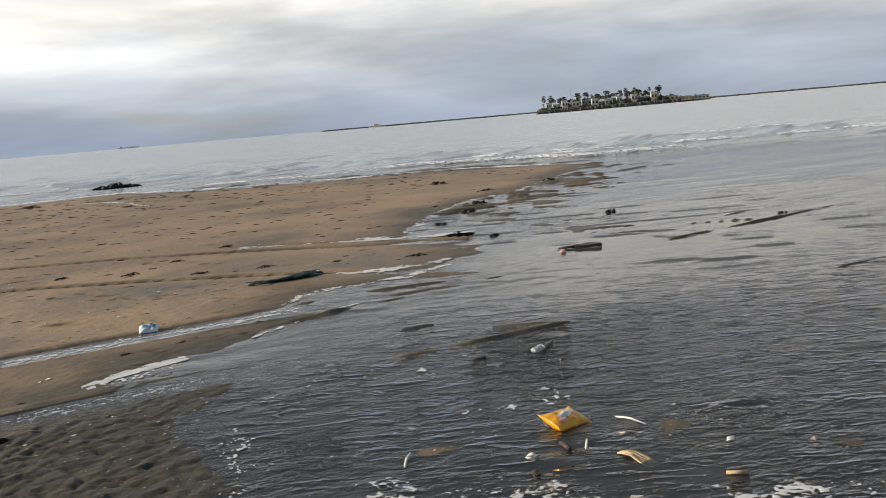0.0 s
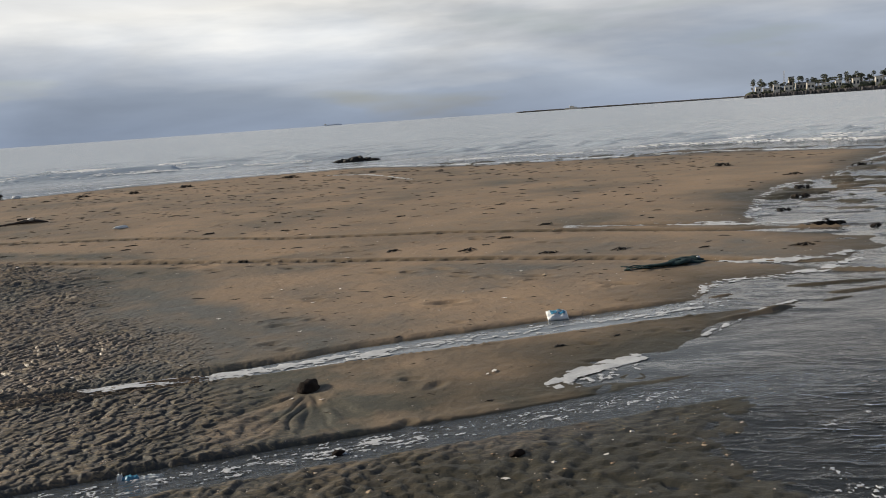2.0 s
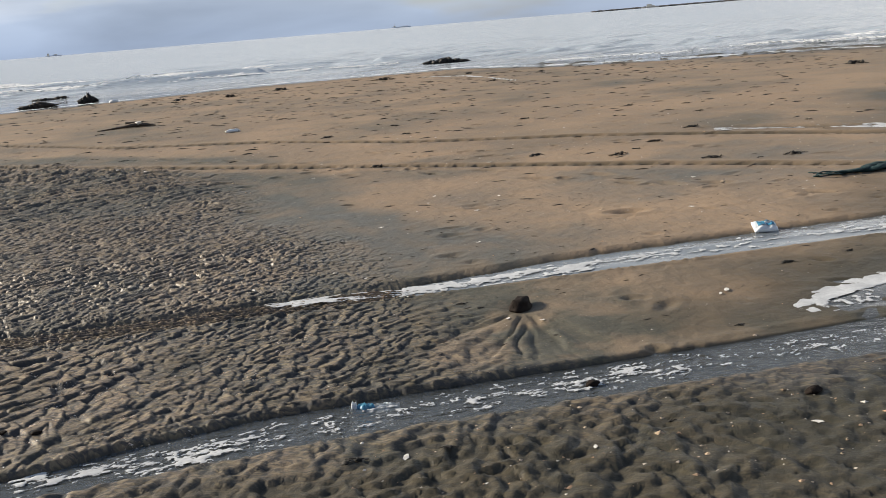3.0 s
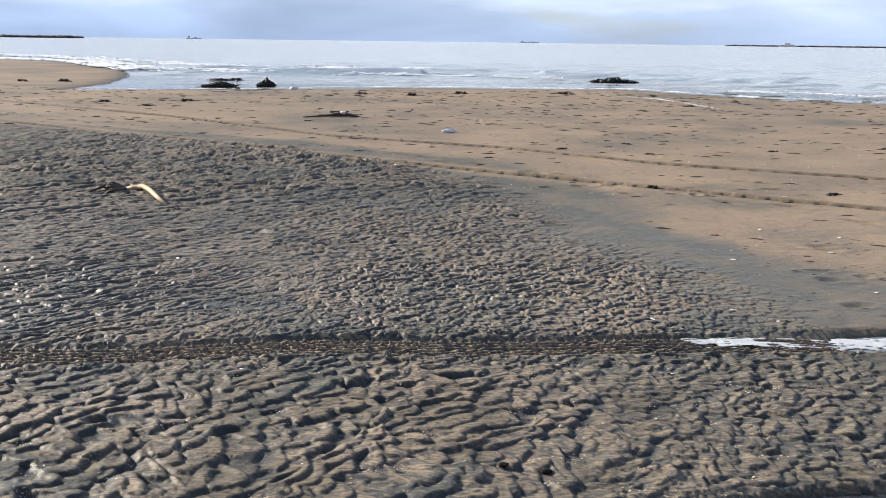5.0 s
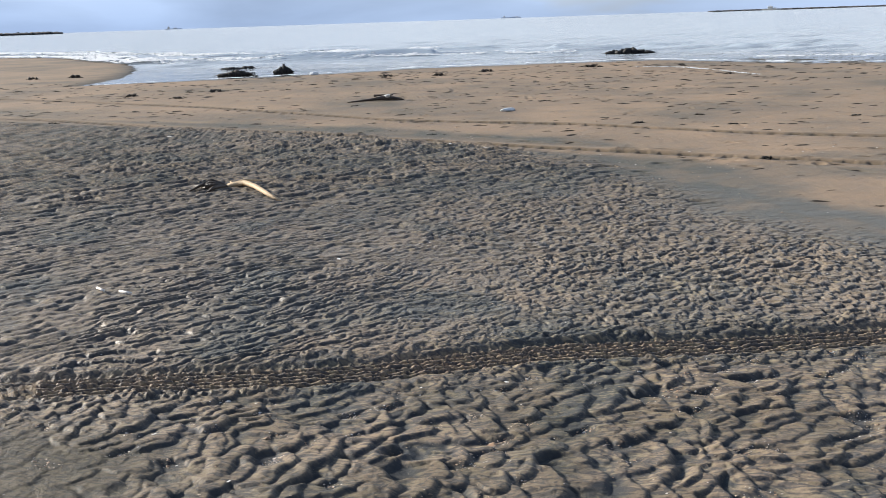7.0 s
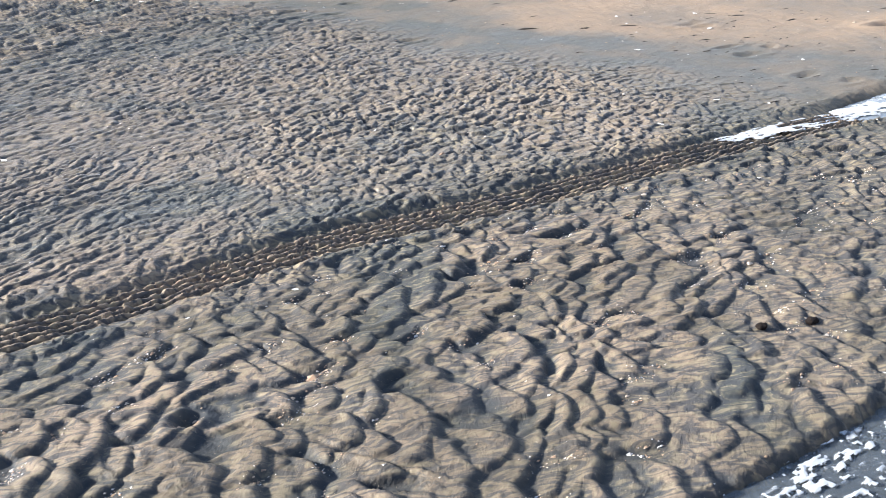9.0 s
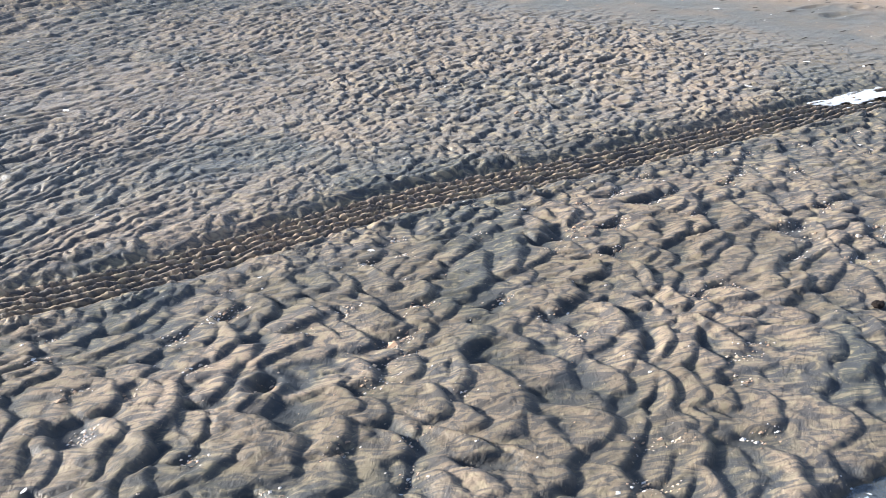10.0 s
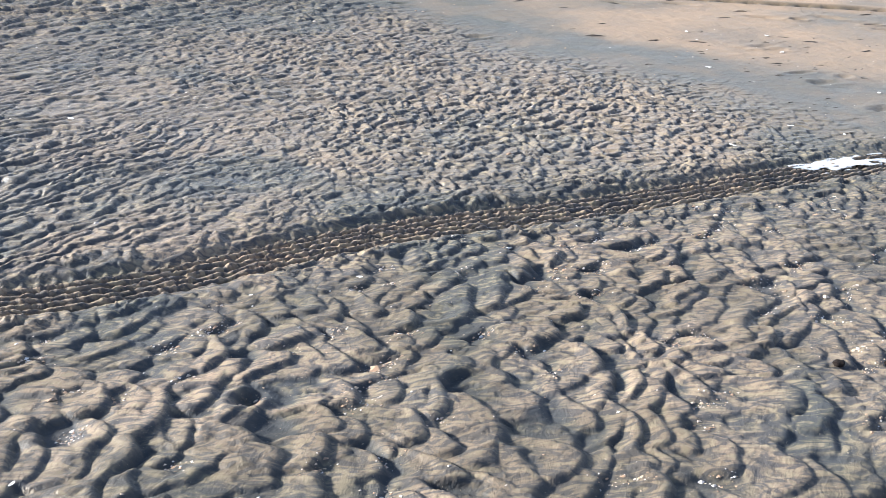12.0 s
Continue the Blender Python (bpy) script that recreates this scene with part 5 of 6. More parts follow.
def foil_pouch():
    """A flat wrinkled pouch, white with pale blue print."""
    root = tagged(new("plastic_pouch"), "crumpled white plastic pouch with blue print at a rut's edge", "pouch")
    bm = bmesh.new()
    n, top, low = 14, {}, {}
    for i in range(n + 1):
        for j in range(n + 1):
            u, v = 2 * i / n - 1, 2 * j / n - 1
            z = 0.020 + 0.024 * (1 - u ** 4) * (1 - v ** 4) + 0.016 * noise.noise(Vector((u * 2.4, v * 2.4, 4)))
            top[i, j] = bm.verts.new((0.085 * u, 0.062 * v, z))
            low[i, j] = bm.verts.new((0.083 * u, 0.060 * v, 0.004))
    for i in range(n):
        for j in range(n):
            bm.faces.new((top[i, j], top[i + 1, j], top[i + 1, j + 1], top[i, j + 1]))
            bm.faces.new((low[i, j], low[i, j + 1], low[i + 1, j + 1], low[i + 1, j]))
    for k in range(n):
        for a, b in (((k, 0), (k + 1, 0)), ((n, k), (n, k + 1)), ((n - k, n), (n - k - 1, n)), ((0, n - k), (0, n - k - 1))):
            bm.faces.new((top[a], low[a], low[b], top[b]))
    part("film", bm, WHITE_PLASTIC, root)
    for cx, cy, sx, sy in ((-.03, .01, .025, .03), (.035, -.012, .028, .012), (.03, .026, .03, .008)):
        b = bmesh.new()
        rows = []
        for i in range(7):
            row = []
            for j in range(7):
                x, y = cx + sx * (i / 3 - 1), cy + sy * (j / 3 - 1)
                u, v = x / .085, y / .062
                row.append(b.verts.new((x, y, 0.0245 + 0.024 * (1 - u ** 4) * (1 - v ** 4) + 0.016 * noise.noise(Vector((u * 2.4, v * 2.4, 4))))))
            rows.append(row)
        for i in range(6):
            for j in range(6):
                b.faces.new((rows[i][j], rows[i + 1][j], rows[i + 1][j + 1], rows[i][j + 1]))
        part("print", b, BLUE_PRINT, root)
    return root


place(foil_pouch(), 4.27, 3.06, -14, 0.0, 0.9, z=-0.018, tilt=(20, 0))


def cloth():
    """A twisted wet rag, thick at one end and trailing off."""
    root = tagged(new("rag"), "twisted wet dark teal cloth lying on tan sand", "cloth")
    rng = random.Random(3)
    for k in range(5):
        bm = bmesh.new()
        pts, rad, off = [], [], rng.uniform(-.03, .03)
        for i in range(16):
            f = i / 15
            pts.append((-.45 + .9 * f, off * (1 - .3 * f) + .045 * math.sin(f * 7 + k) + .03 * math.sin(f * 17 + 2 * k), .022 + .018 * math.sin(f * 11 + k * 1.7)))
            rad.append((.010 + .030 * sm(0.05, .75, f) * (1 - .5 * sm(.9, 1, f))) * rng.uniform(.8, 1.2))
        tube(bm, pts, [float(r) for r in rad], 9, 0.5)
        part("fold", bm, TEAL, root)
    bm = bmesh.new()
    rocky(bm, (.42, .02, .04), (.028, .02, .015), 9, .3)
    part("pale_end", bm, WHITE_PLASTIC, root, "pale frayed end")
    return root


place(cloth(), 5.92, 4.38, 4, -0.006, 0.92)


def stone(name, label, size, seed, mat=STONE_DARK, category="stone"):
    bm = bmesh.new()
    rocky(bm, (0, 0, size[2] * 0.45), size, seed, 0.35, 3)
    return tagged(part(name, bm, mat), label, category)


place(stone("stone", "dark brown rounded stone half sunk in scoured sand", (.075, .046, .036), 4), *STONE, 50, 0.004, 1.15)
place(stone("stone", "small dark wet stone on grey sand", (.04, .022, .016), 14), 3.05, 0.70, 20)
place(stone("stone", "small grey pebble on rippled sand", (.017, .013, .008), 15), -0.06, 1.50, 0)
place(stone("stone", "small dark pebble on rippled sand", (.022, .013, .009), 16), 0.08, 1.45, 0)
place(stone("stone", "small dark wet stone in a flooded rut", (.028, .02, .016), 17), 2.32, 1.12, 0, 0.004)

# ---------------------------------------------------------------- driftwood
limb = stick("driftwood_branch", [(-.06, .25, .03), (.03, .255, .05), (.13, .20, .07), (.24, 0.0, .07), (.36, -.24, .05), (.5, -.5, .025)],
             [.024, .026, .024, .022, .020, .014], DRIFTWOOD, "pale peeled driftwood branch with a dark root end on rippled sand",
             [([(.02, .25, .05), (.10, .36, .07), (.24, .42, .05)], [.016, .012, .006]), ([(.0, .25, .04), (-.02, .36, .06)], [.014, .007])])
bm = bmesh.new()
for k in range(6):
    tube(bm, [(-.04, .25, .03), (-.14 - .02 * (k % 3), .20 + .035 * k - .07, .05 + .02 * (k % 3)), (-.20 - .05 * ((k * 3) % 4), .10 + .06 * ((k * 5) % 6) - .05, .012 + .02 * (k % 2))], [.026, .018, .008], 7)
part("root", bm, DARKWOOD, limb, "dark tangled root end")
place(limb, -2.84, 6.93, 0, -0.03)

branch = stick("driftwood_branch", [(-.75, -.1, .012), (-.45, 0, .02), (-.12, .06, .035), (.14, .02, .06), (.36, .03, .045), (.58, -.06, .012)], [.010, .018, .030, .055, .040, .012], DARKWOOD,
               "dark wet driftwood branch lying across tan sand",
               [([(-.1, .05, .12), (.05, .1, .12), (.16, .1, .13)], [.03, .02, .01]), ([(.2, .04, .1), (.32, -.12, .14)], [.028, .012])])
place(branch, -1.36, 15.85, 8, 0.0, 0.8)
place(stone("shell", "white scrap on a dark driftwood branch", (.06, .04, .03), 30, SHELL_WHITE, "scrap"), -1.2, 15.85, 0, z=0.07)
place(stone("foam_block", "white weathered scrap of plastic foam on tan sand", (.12, .06, .035), 31, WHITE_PLASTIC, "litter"), 0.62, 13.1, 20)
place(stone("foam_block", "white scrap of plastic foam at the water's edge", (.12, .07, .06), 33, WHITE_PLASTIC, "litter"), -3.06, 25.6, 10)


def plank():
    root = tagged(new("plank"), "dark broken wet plank lying in shallow water", "plank")
    bm = bmesh.new()
    bmesh.ops.create_cube(bm, size=1, matrix=Matrix.Diagonal((.30, .10, .034, 1)))
    bmesh.ops.subdivide_edges(bm, edges=bm.edges[:], cuts=3, use_grid_fill=True)
    for v in bm.verts:
        v.co += 0.012 * Vector((noise.noise(v.co * 9), noise.noise(v.co * 9 + Vector((5, 0, 0))), noise.noise(v.co * 9 + Vector((0, 5, 0)))))
    bmesh.ops.translate(bm, verts=bm.verts[:], vec=(.08, 0, .035))
    part("board", bm, DARKWOOD, root, smooth=False)
    bm = bmesh.new()
    tube(bm, [(-.05, .02, .03), (-.16, .025, .028), (-.26, .02, .022)], [.03, .024, .014], 7, .6)
    part("splinter", bm, DARKWOOD, root)
    return root


place(plank(), 9.03, 3.36, -28, -0.006)
place(stone("litter_scrap", "pale pink plastic scrap in shallow water", (.04, .03, .02), 35, plain("pink_plastic", (.7, .45, .42), .4), "litter"), 8.72, 3.28, 0, 0.008)

# ---------------------------------------------------------------- seaweed
_k = random.Random(21)
KELP_KINDS = []
for k in range(7):
    ob = part("seaweed", kelp_mesh(_k, 0.30, 0.05 if k < 5 else 0.075, 8 + k, 3), KELP if k % 3 else KELP_BROWN)
    tagged(ob, "small dark wet seaweed clump on the sand", "seaweed", "seaweed clumps on the bank")
    KELP_KINDS.append(ob)
FIXED = [(11.34, 5.67, 0.40, 5), (9.05, 5.22, 0.30, 6), (9.27, 7.1, 0.34, 5), (7.57, 4.55, 0.34, 3), (6.78, 5.02, 0.2, 2), (3.95, 7.05, 0.30, 1), (5.36, 5.72, 0.30, 2),
         (4.7, 6.5, 0.3, 3), (6.04, 5.45, 0.30, 4), (5.37, 7.1, 0.3, 0), (6.26, 7.9, 0.32, 2), (13.14, 14.3, 0.6, 5), (10.4, 8.2, 0.5, 6), (11.2, 9.2, 0.5, 5),
         (12.6, 11.2, 0.5, 3), (14.8, 12.0, 0.6, 4), (-0.99, 23.3, 0.5, 5), (0.35, 22.9, 0.55, 6), (1.75, 23.8, 0.6, 5), (4.75, 24.1, 0.9, 3), (-6.73, 19.5, 0.45, 6),
         (-5.5, 18.4, 0.5, 2), (-4.99, 20.0, 0.5, 5), (-14.2, 26.7, 0.6, 6), (-12.0, 28.6, 0.6, 5), (-10.8, 28.9, 0.8, 6), (-4.84, 26.4, 0.35, 6),
         (2.3, 7.55, 0.22, 5), (-0.67, 9.3, 0.22, 2), (-6.5, 13.6, 0.3, 1), (2.04, 10.8, 0.3, 2), (6.8, 19.4, 0.45, 3), (1.28, 0.74, 0.16, 1), (2.05, 2.33, 0.12, 2), (1.62, 0.72, 0.09, 4), (2.45, 0.66, 0.08, 1),
         (2.12, 2.22, 0.07, 5), (3.95, 2.3, 0.16, 1), (4.4, 2.35, 0.12, 2), (3.2, 1.5, 0.10, 4), (-5.67, 31.5, 0.9, 6), (9.9, 4.2, 0.16, 2), (12.2, 3.3, 0.25, 5), (8.9, 1.9, 0.12, 3)]
first = set()
for x, y, size, kind in FIXED:
    turn = _k.uniform(-30, 20)
    if kind not in first:
        first.add(kind)
        place(KELP_KINDS[kind], x, y, turn, -0.003, 0.68 * size / 0.30)
    else:
        put(KELP_KINDS[kind], x, y, turn, -0.003, 0.68 * size / 0.30)
for _ in range(320):
    x, y = _k.uniform(-13, 17), 4.6 + 20 * _k.random() ** 0.8
    if float(land_distance(np.array([x]), np.array([y]))[0]) < 0.25 or float(ripple_zone(np.array([x]), np.array([y]))[0]) > 0.3:
        continue
    c = put(KELP_KINDS[_k.randrange(7)], x, y, _k.uniform(-40, 20), -0.004, _k.choice([0.2, 0.25, 0.3, 0.4, 0.5, 0.7]) * (0.6 + y / 35))
    c.scale.z *= 0.65


def shreds(name, label, count, area, size, seed):
    """Many small dark shreds of weed strewn over the sand."""
    rng = np.random.RandomState(seed)
    bm = bmesh.new()
    for _ in range(count):
        x, y = rng.uniform(area[0], area[1]), area[2] + (area[3] - area[2]) * rng.rand() ** 0.8
        p, q = np.array([x]), np.array([y])
        if float(land_distance(p, q)[0]) < 0.2 or float(ripple_zone(p, q)[0]) > 0.5 or vn(p * 0.5, q * 0.8, 61)[0] < 0.33:
            continue
        z, r, a = sand_at(x, y), size * min(1.6, rng.lognormal(0, .45)) * (0.6 + y / 30), rng.uniform(-.8, .5)
        c, d = math.cos(a), math.sin(a)
        ring = [bm.verts.new((x + r * (k * c - w * d), y + r * (k * d + w * c), z - .002)) for k, w in ((-1.3, 0), (-.3, .35 * rng.rand()), (.5, .25), (1.3, .1), (.3, -.35 * rng.rand()), (-.5, -.3))]
        t1, t2 = [bm.verts.new((x + r * k * c, y + r * k * d, z + r * rng.uniform(.05, .17))) for k in (-.4, .45)]
        for f in ((0, 1, t1), (1, 2, t2, t1), (2, 3, t2), (3, 4, t2), (4, 5, t1, t2), (5, 0, t1)):
            bm.faces.new([ring[k] if isinstance(k, int) else k for k in f])
    return tagged(part(name, bm, KELP_BROWN), label, "seaweed", kind="stuff")


shreds("seaweed_shreds", "small dark shreds of seaweed strewn over the bank", 2400, (-13, 17, 4.2, 26), .058, 71)
shreds("seaweed_shreds", "small dark shreds of seaweed on wet sand", 340, (1.5, 6, 1.3, 5.0), .026, 72)


def mound(name, label, length, height, seed, mat):
    bm = bmesh.new()
    rng = random.Random(seed)
    for k in range(26):
        f = rng.uniform(-.5, .5)
        rocky(bm, (f * length, rng.uniform(-.1, .1) * length, height * .25 * (1 - abs(f))),
              (length * rng.uniform(.06, .13), length * rng.uniform(.05, .1), height * rng.uniform(.25, .7) * (1.12 - 1.8 * abs(f))), rng.random() * 60, .45, 2, rng.uniform(0, 3))
    for k in range(16):
        x, a, pts = rng.uniform(-.45, .45) * length, rng.uniform(0, 6.3), []
        for i in range(5):
            pts.append((x + math.cos(a) * .05 * i * length, math.sin(a) * .03 * i * length, max(.01, height * (.5 - .13 * i) * rng.uniform(.3, 1))))
        ribbon(bm, pts, [length * .02 * (1 - .17 * i) for i in range(5)], .01)
    return tagged(part(name, bm, mat), label, "seaweed")


place(mound("seaweed_mound", "low dark mound of seaweed-covered rock at the sea's edge", 1.75, .25, 2, KELP), 8.55, 33.2, -8, z=W - 0.02)
place(mound("seaweed_mound", "dark seaweed heap stranded at the water's edge", 1.1, .20, 5, KELP_BROWN), -5.55, 27.3, 6, z=W)
place(mound("seaweed_mound", "dark seaweed heap stranded in thin water", .6, .30, 7, KELP), -4.1, 27.6, 15, z=W)
place(mound("seaweed_mound", "dark seaweed heap stranded in thin water", .8, .14, 9, KELP), -6.2, 31.2, 0, z=W)
place(mound("seaweed_mound", "dark seaweed heap with white froth in shallow water", .42, .09, 11, KELP), 8.78, 5.66, -10, z=W)
foam("foam", [(8.45, 5.78), (8.75, 5.62), (9.05, 5.5)], 0.26, 0.6, 0.015, 31, "white froth caught on seaweed", lambda X, Y: np.full(X.shape, W + 0.05))

# ---------------------------------------------------------------- shells
def shell_mesh(seed, ribs=9):
    """Half of a small clam: a ribbed, hollow fan."""
    bm = bmesh.new()
    rows = []
    for i in range(5):
        f = i / 4
        rows.append([bm.verts.new((0.9 * f * math.sin(a) * (1 + .05 * (k % 2)), f * math.cos(a), 0.42 * math.sin(math.pi * .5 * f) * (1 - .55 * f) * (1 + .08 * (k % 2)) + .02))
                     for k, a in enumerate(np.linspace(-1.25, 1.25, ribs))])
    for a, b in zip(rows, rows[1:]):
        for k in range(ribs - 1):
            bm.faces.new((a[k], a[k + 1], b[k + 1], b[k]))
    bmesh.ops.remove_doubles(bm, verts=bm.verts[:], dist=1e-5)
    return bm


_s = random.Random(33)
shell = part("shell", shell_mesh(1), SHELL_WHITE)
tagged(shell, "small white half clam shell on wet sand", "shell", "shells on the sand")
place(shell, -1.585, 2.66, 30, 0.004, 0.016)
SHELLS = [(-2.42, 2.2, .012), (-2.1, 1.8, .011), (-1.823, 4.455, .028), (0.957, 3.09, .024), (3.38, 1.98, .035), (4.14, 3.83, .03), (-1.1, 2.44, .014), (1.48, 0.72, .03), (3.33, 1.94, .022), (2.2, 2.0, .02),
          (2.36, 1.92, .018), (5.0, .72, .03), (5.35, .6, .028), (1.45, 3.25, .022), (1.9, 4.4, .03), (2.5, 5.4, .03), (-0.65, 9.2, .05), (-0.3, 8.9, .04), (3.4, 6.9, .035),
          (2.7, 4.6, .03), (2.45, 3.6, .024), (3.0, 5.1, .03), (-4.2, 11.2, .05), (4.7, 4.9, .03), (2.9, .45, .024), (3.4, .55, .02), (2.1, .55, .018), (1.62, 3.05, .018)]
for x, y, size in SHELLS:
    c = put(shell, x, y, _s.uniform(0, 360), 0.003)
    c.scale = (size, size * .85, size * .6)
for _ in range(40):
    x, y = _s.uniform(-3.5, 5.0), _s.uniform(0.0, 9.0)
    c = put(shell, x, y, _s.uniform(0, 360), 0.002)
    k = _s.uniform(.004, .009) * (1 + .12 * y)
    c.scale = (k, k * .8, k * .6)


def grit(name, label, count, area, size, seed, clustered):
    """Small broken shells and grit, gathered in hollows."""
    rng = np.random.RandomState(seed)
    vs, fs = [], []
    if clustered:
        cx, cy = rng.uniform(area[0], area[1], clustered), rng.uniform(area[2], area[3], clustered)
        for k in range(clustered):
            tries = [(sand_at(cx[k] + dx, cy[k] + dy), cx[k] + dx, cy[k] + dy) for dx, dy in rng.uniform(-.08, .08, (14, 2))]
            _, cx[k], cy[k] = min(tries)
        n = rng.randint(0, clustered, count)
        x, y = cx[n] + rng.normal(0, .024, count), cy[n] + rng.normal(0, .014, count)
    else:
        x, y = rng.uniform(area[0], area[1], count), rng.uniform(area[2], area[3], count)
    for px, py in zip(x, y):
        z = max(sand_at(px, py), W - .01)
        r = size * rng.lognormal(0, .45)
        a = rng.uniform(0, 6.28)
        b = len(vs)
        for k in range(4):
            t = a + k * 1.5708 + rng.uniform(-.3, .3)
            vs.append((px + r * math.cos(t) * 1.2, py + r * math.sin(t) * .8, z - .001))
        tx, ty = rng.uniform(-.3, .3, 2) * r
        vs.append((px + tx, py + ty, z + r * rng.uniform(.25, .55)))
        fs += [(b, b + 1, b + 4), (b + 1, b + 2, b + 4), (b + 2, b + 3, b + 4), (b + 3, b, b + 4)]
    me = bpy.data.meshes.new(name)
    me.from_pydata(vs, [], fs)
    me.materials.append(SHELL)
    return tagged(new(name, me), label, "shell grit", kind="stuff")


grit("shell_grit", "broken white and brown shell grit in sand hollows", 5200, (-2.9, 1.4, 1.0, 2.55), .0032, 41, 190)
grit("shell_grit", "scattered shell grit on wet sand", 1800, (-3.2, 4.8, .2, 5.0), .0030, 42, 0)
grit("shell_grit", "scattered shell grit on the bank", 1700, (-4, 9, 3.2, 12.0), .006, 43, 0)
grit("shell_grit", "shell grit on dark wet sand", 500, (1.2, 4.2, -0.9, 0.9), .006, 45, 0)
grit("shell_grit", "broken shell grit in the tide sheet", 700, (3.8, 6.5, -2.4, 1.2), .006, 44, 0)

# ---------------------------------------------------------------- distance
ROCK = plain("breakwater_rock", (0.075, 0.07, 0.068), 0.85, 0.35, 0.6, 0.6, 0.2)
PALM_TRUNK = plain("palm_bark", (0.26, 0.23, 0.20), 0.85, 0.3, 2.0, 0.4, 0.03)
PALM_LEAF = plain("palm_frond", (0.085, 0.095, 0.065), 0.6, 0.35, 1.2, 0.3, 0.02)
SHRUB = island_material("shrub_leaf", [(0.035, 0.045, 0.025), (0.055, 0.065, 0.035), (0.08, 0.085, 0.045)])
WALL_PALE = plain("pale_wall", (0.62, 0.58, 0.50), 0.7, 0.15, 0.8, 0.2, 0.02)
WALL_WARM = plain("sunlit_cream_wall", (0.72, 0.58, 0.36), 0.7, 0.15, 0.8, 0.2, 0.02)
WALL_GREY = plain("grey_steel", (0.30, 0.31, 0.33), 0.6, 0.2, 0.8, 0.2, 0.02)
WINDOW = plain("dark_window", (0.04, 0.045, 0.05), 0.2, 0.2, 3.0, 0.1, 0.01)


def bearing(deg, dist):
    return math.sin(radians(deg)) * dist, math.cos(radians(deg)) * dist


def rock_bank(name, label, pts, width, height, block, seed, kind="structure"):
    """A long mound of tipped stone: many uneven blocks in one bank."""
    rng = np.random.RandomState(seed)
    bm = bmesh.new()
    for (x0, y0), (x1, y1) in zip(pts, pts[1:]):
        length = math.hypot(x1 - x0, y1 - y0)
        n = int(length / (block * .55))
        for k in range(n):
            f = (k + rng.rand()) / n
            for row in range(2):
                off = (row - .5) * width * .5 + rng.uniform(-.2, .2) * width
                x, y = x0 + (x1 - x0) * f - (y1 - y0) / length * off, y0 + (y1 - y0) * f + (x1 - x0) / length * off
                rocky(bm, (x, y, height * (.30 + .12 * rng.rand())), (block * rng.uniform(.7, 1.2), block * rng.uniform(.6, 1.1), height * rng.uniform(.55, .72)), rng.rand() * 90, .3, 1, rng.rand() * 3)
    return tagged(part(name, bm, ROCK, smooth=False), label, "breakwater", kind=kind)


rock_bank("breakwater", "long low dark stone breakwater on the horizon", [bearing(21.3, 1500), bearing(34, 1480), bearing(48, 1460), bearing(66, 1500)], 10, 2.3, 9, 1)
rock_bank("breakwater", "long low dark stone breakwater on the horizon", [bearing(-17.9, 1150), bearing(-34, 1200), bearing(-50, 1300)], 10, 3.0, 8, 2)

IA, IB = Vector((347.4, 488.0, 0)), Vector((446.4, 428.7, 0))
I_DIR = (IB - IA).normalized()
I_BACK = Vector((-I_DIR.y, I_DIR.x, 0))
if I_BACK.dot(IA) < 0:
    I_BACK = -I_BACK
I_LEN = (IB - IA).length


def isl(s, b, z=0.0):
    return IA + I_DIR * s + I_BACK * b + Vector((0, 0, z))


def island():
    """Low made island: a bank of earth ringed with tipped stone."""
    bm = bmesh.new()
    ns, nb, depth = 60, 12, 46.0
    rows = []
    for j in range(nb + 1):
        row = []
        for i in range(ns + 1):
            f, g = i / ns, j / nb
            b = g * depth + 3 * (vn(np.array(f * 9.0), np.array(1.0), 5) - .5)
            rim = min(1.0, min(g, 1 - g) * 7) * min(1.0, min(f + .012, 1.02 - f) * 26)
            rise = 3.0 * (1 - .62 * float(sm(.70, .80, f)))
            row.append(bm.verts.new(isl(f * I_LEN, float(b), -.6 + rise * rim + .5 * float(vn(np.array(f * 40.0), np.array(g * 9), 6)))))
        rows.append(row)
    for a, b in zip(rows, rows[1:]):
        for i in range(ns):
            bm.faces.new((a[i], a[i + 1], b[i + 1], b[i]))
    return tagged(part("island", bm, plain("island_earth", (.12, .10, .08), .9, .3, .3, .5, .2)), "low made island with stone banks across the water", "island", kind="structure")


island()
rock_bank("riprap", "tipped grey-brown stone bank round the island", [tuple(isl(-2, 1)[:2]), tuple(isl(I_LEN * .5, -.5)[:2]), tuple(isl(I_LEN * .8, 0)[:2])], 4.0, 2.5, 1.0, 3)


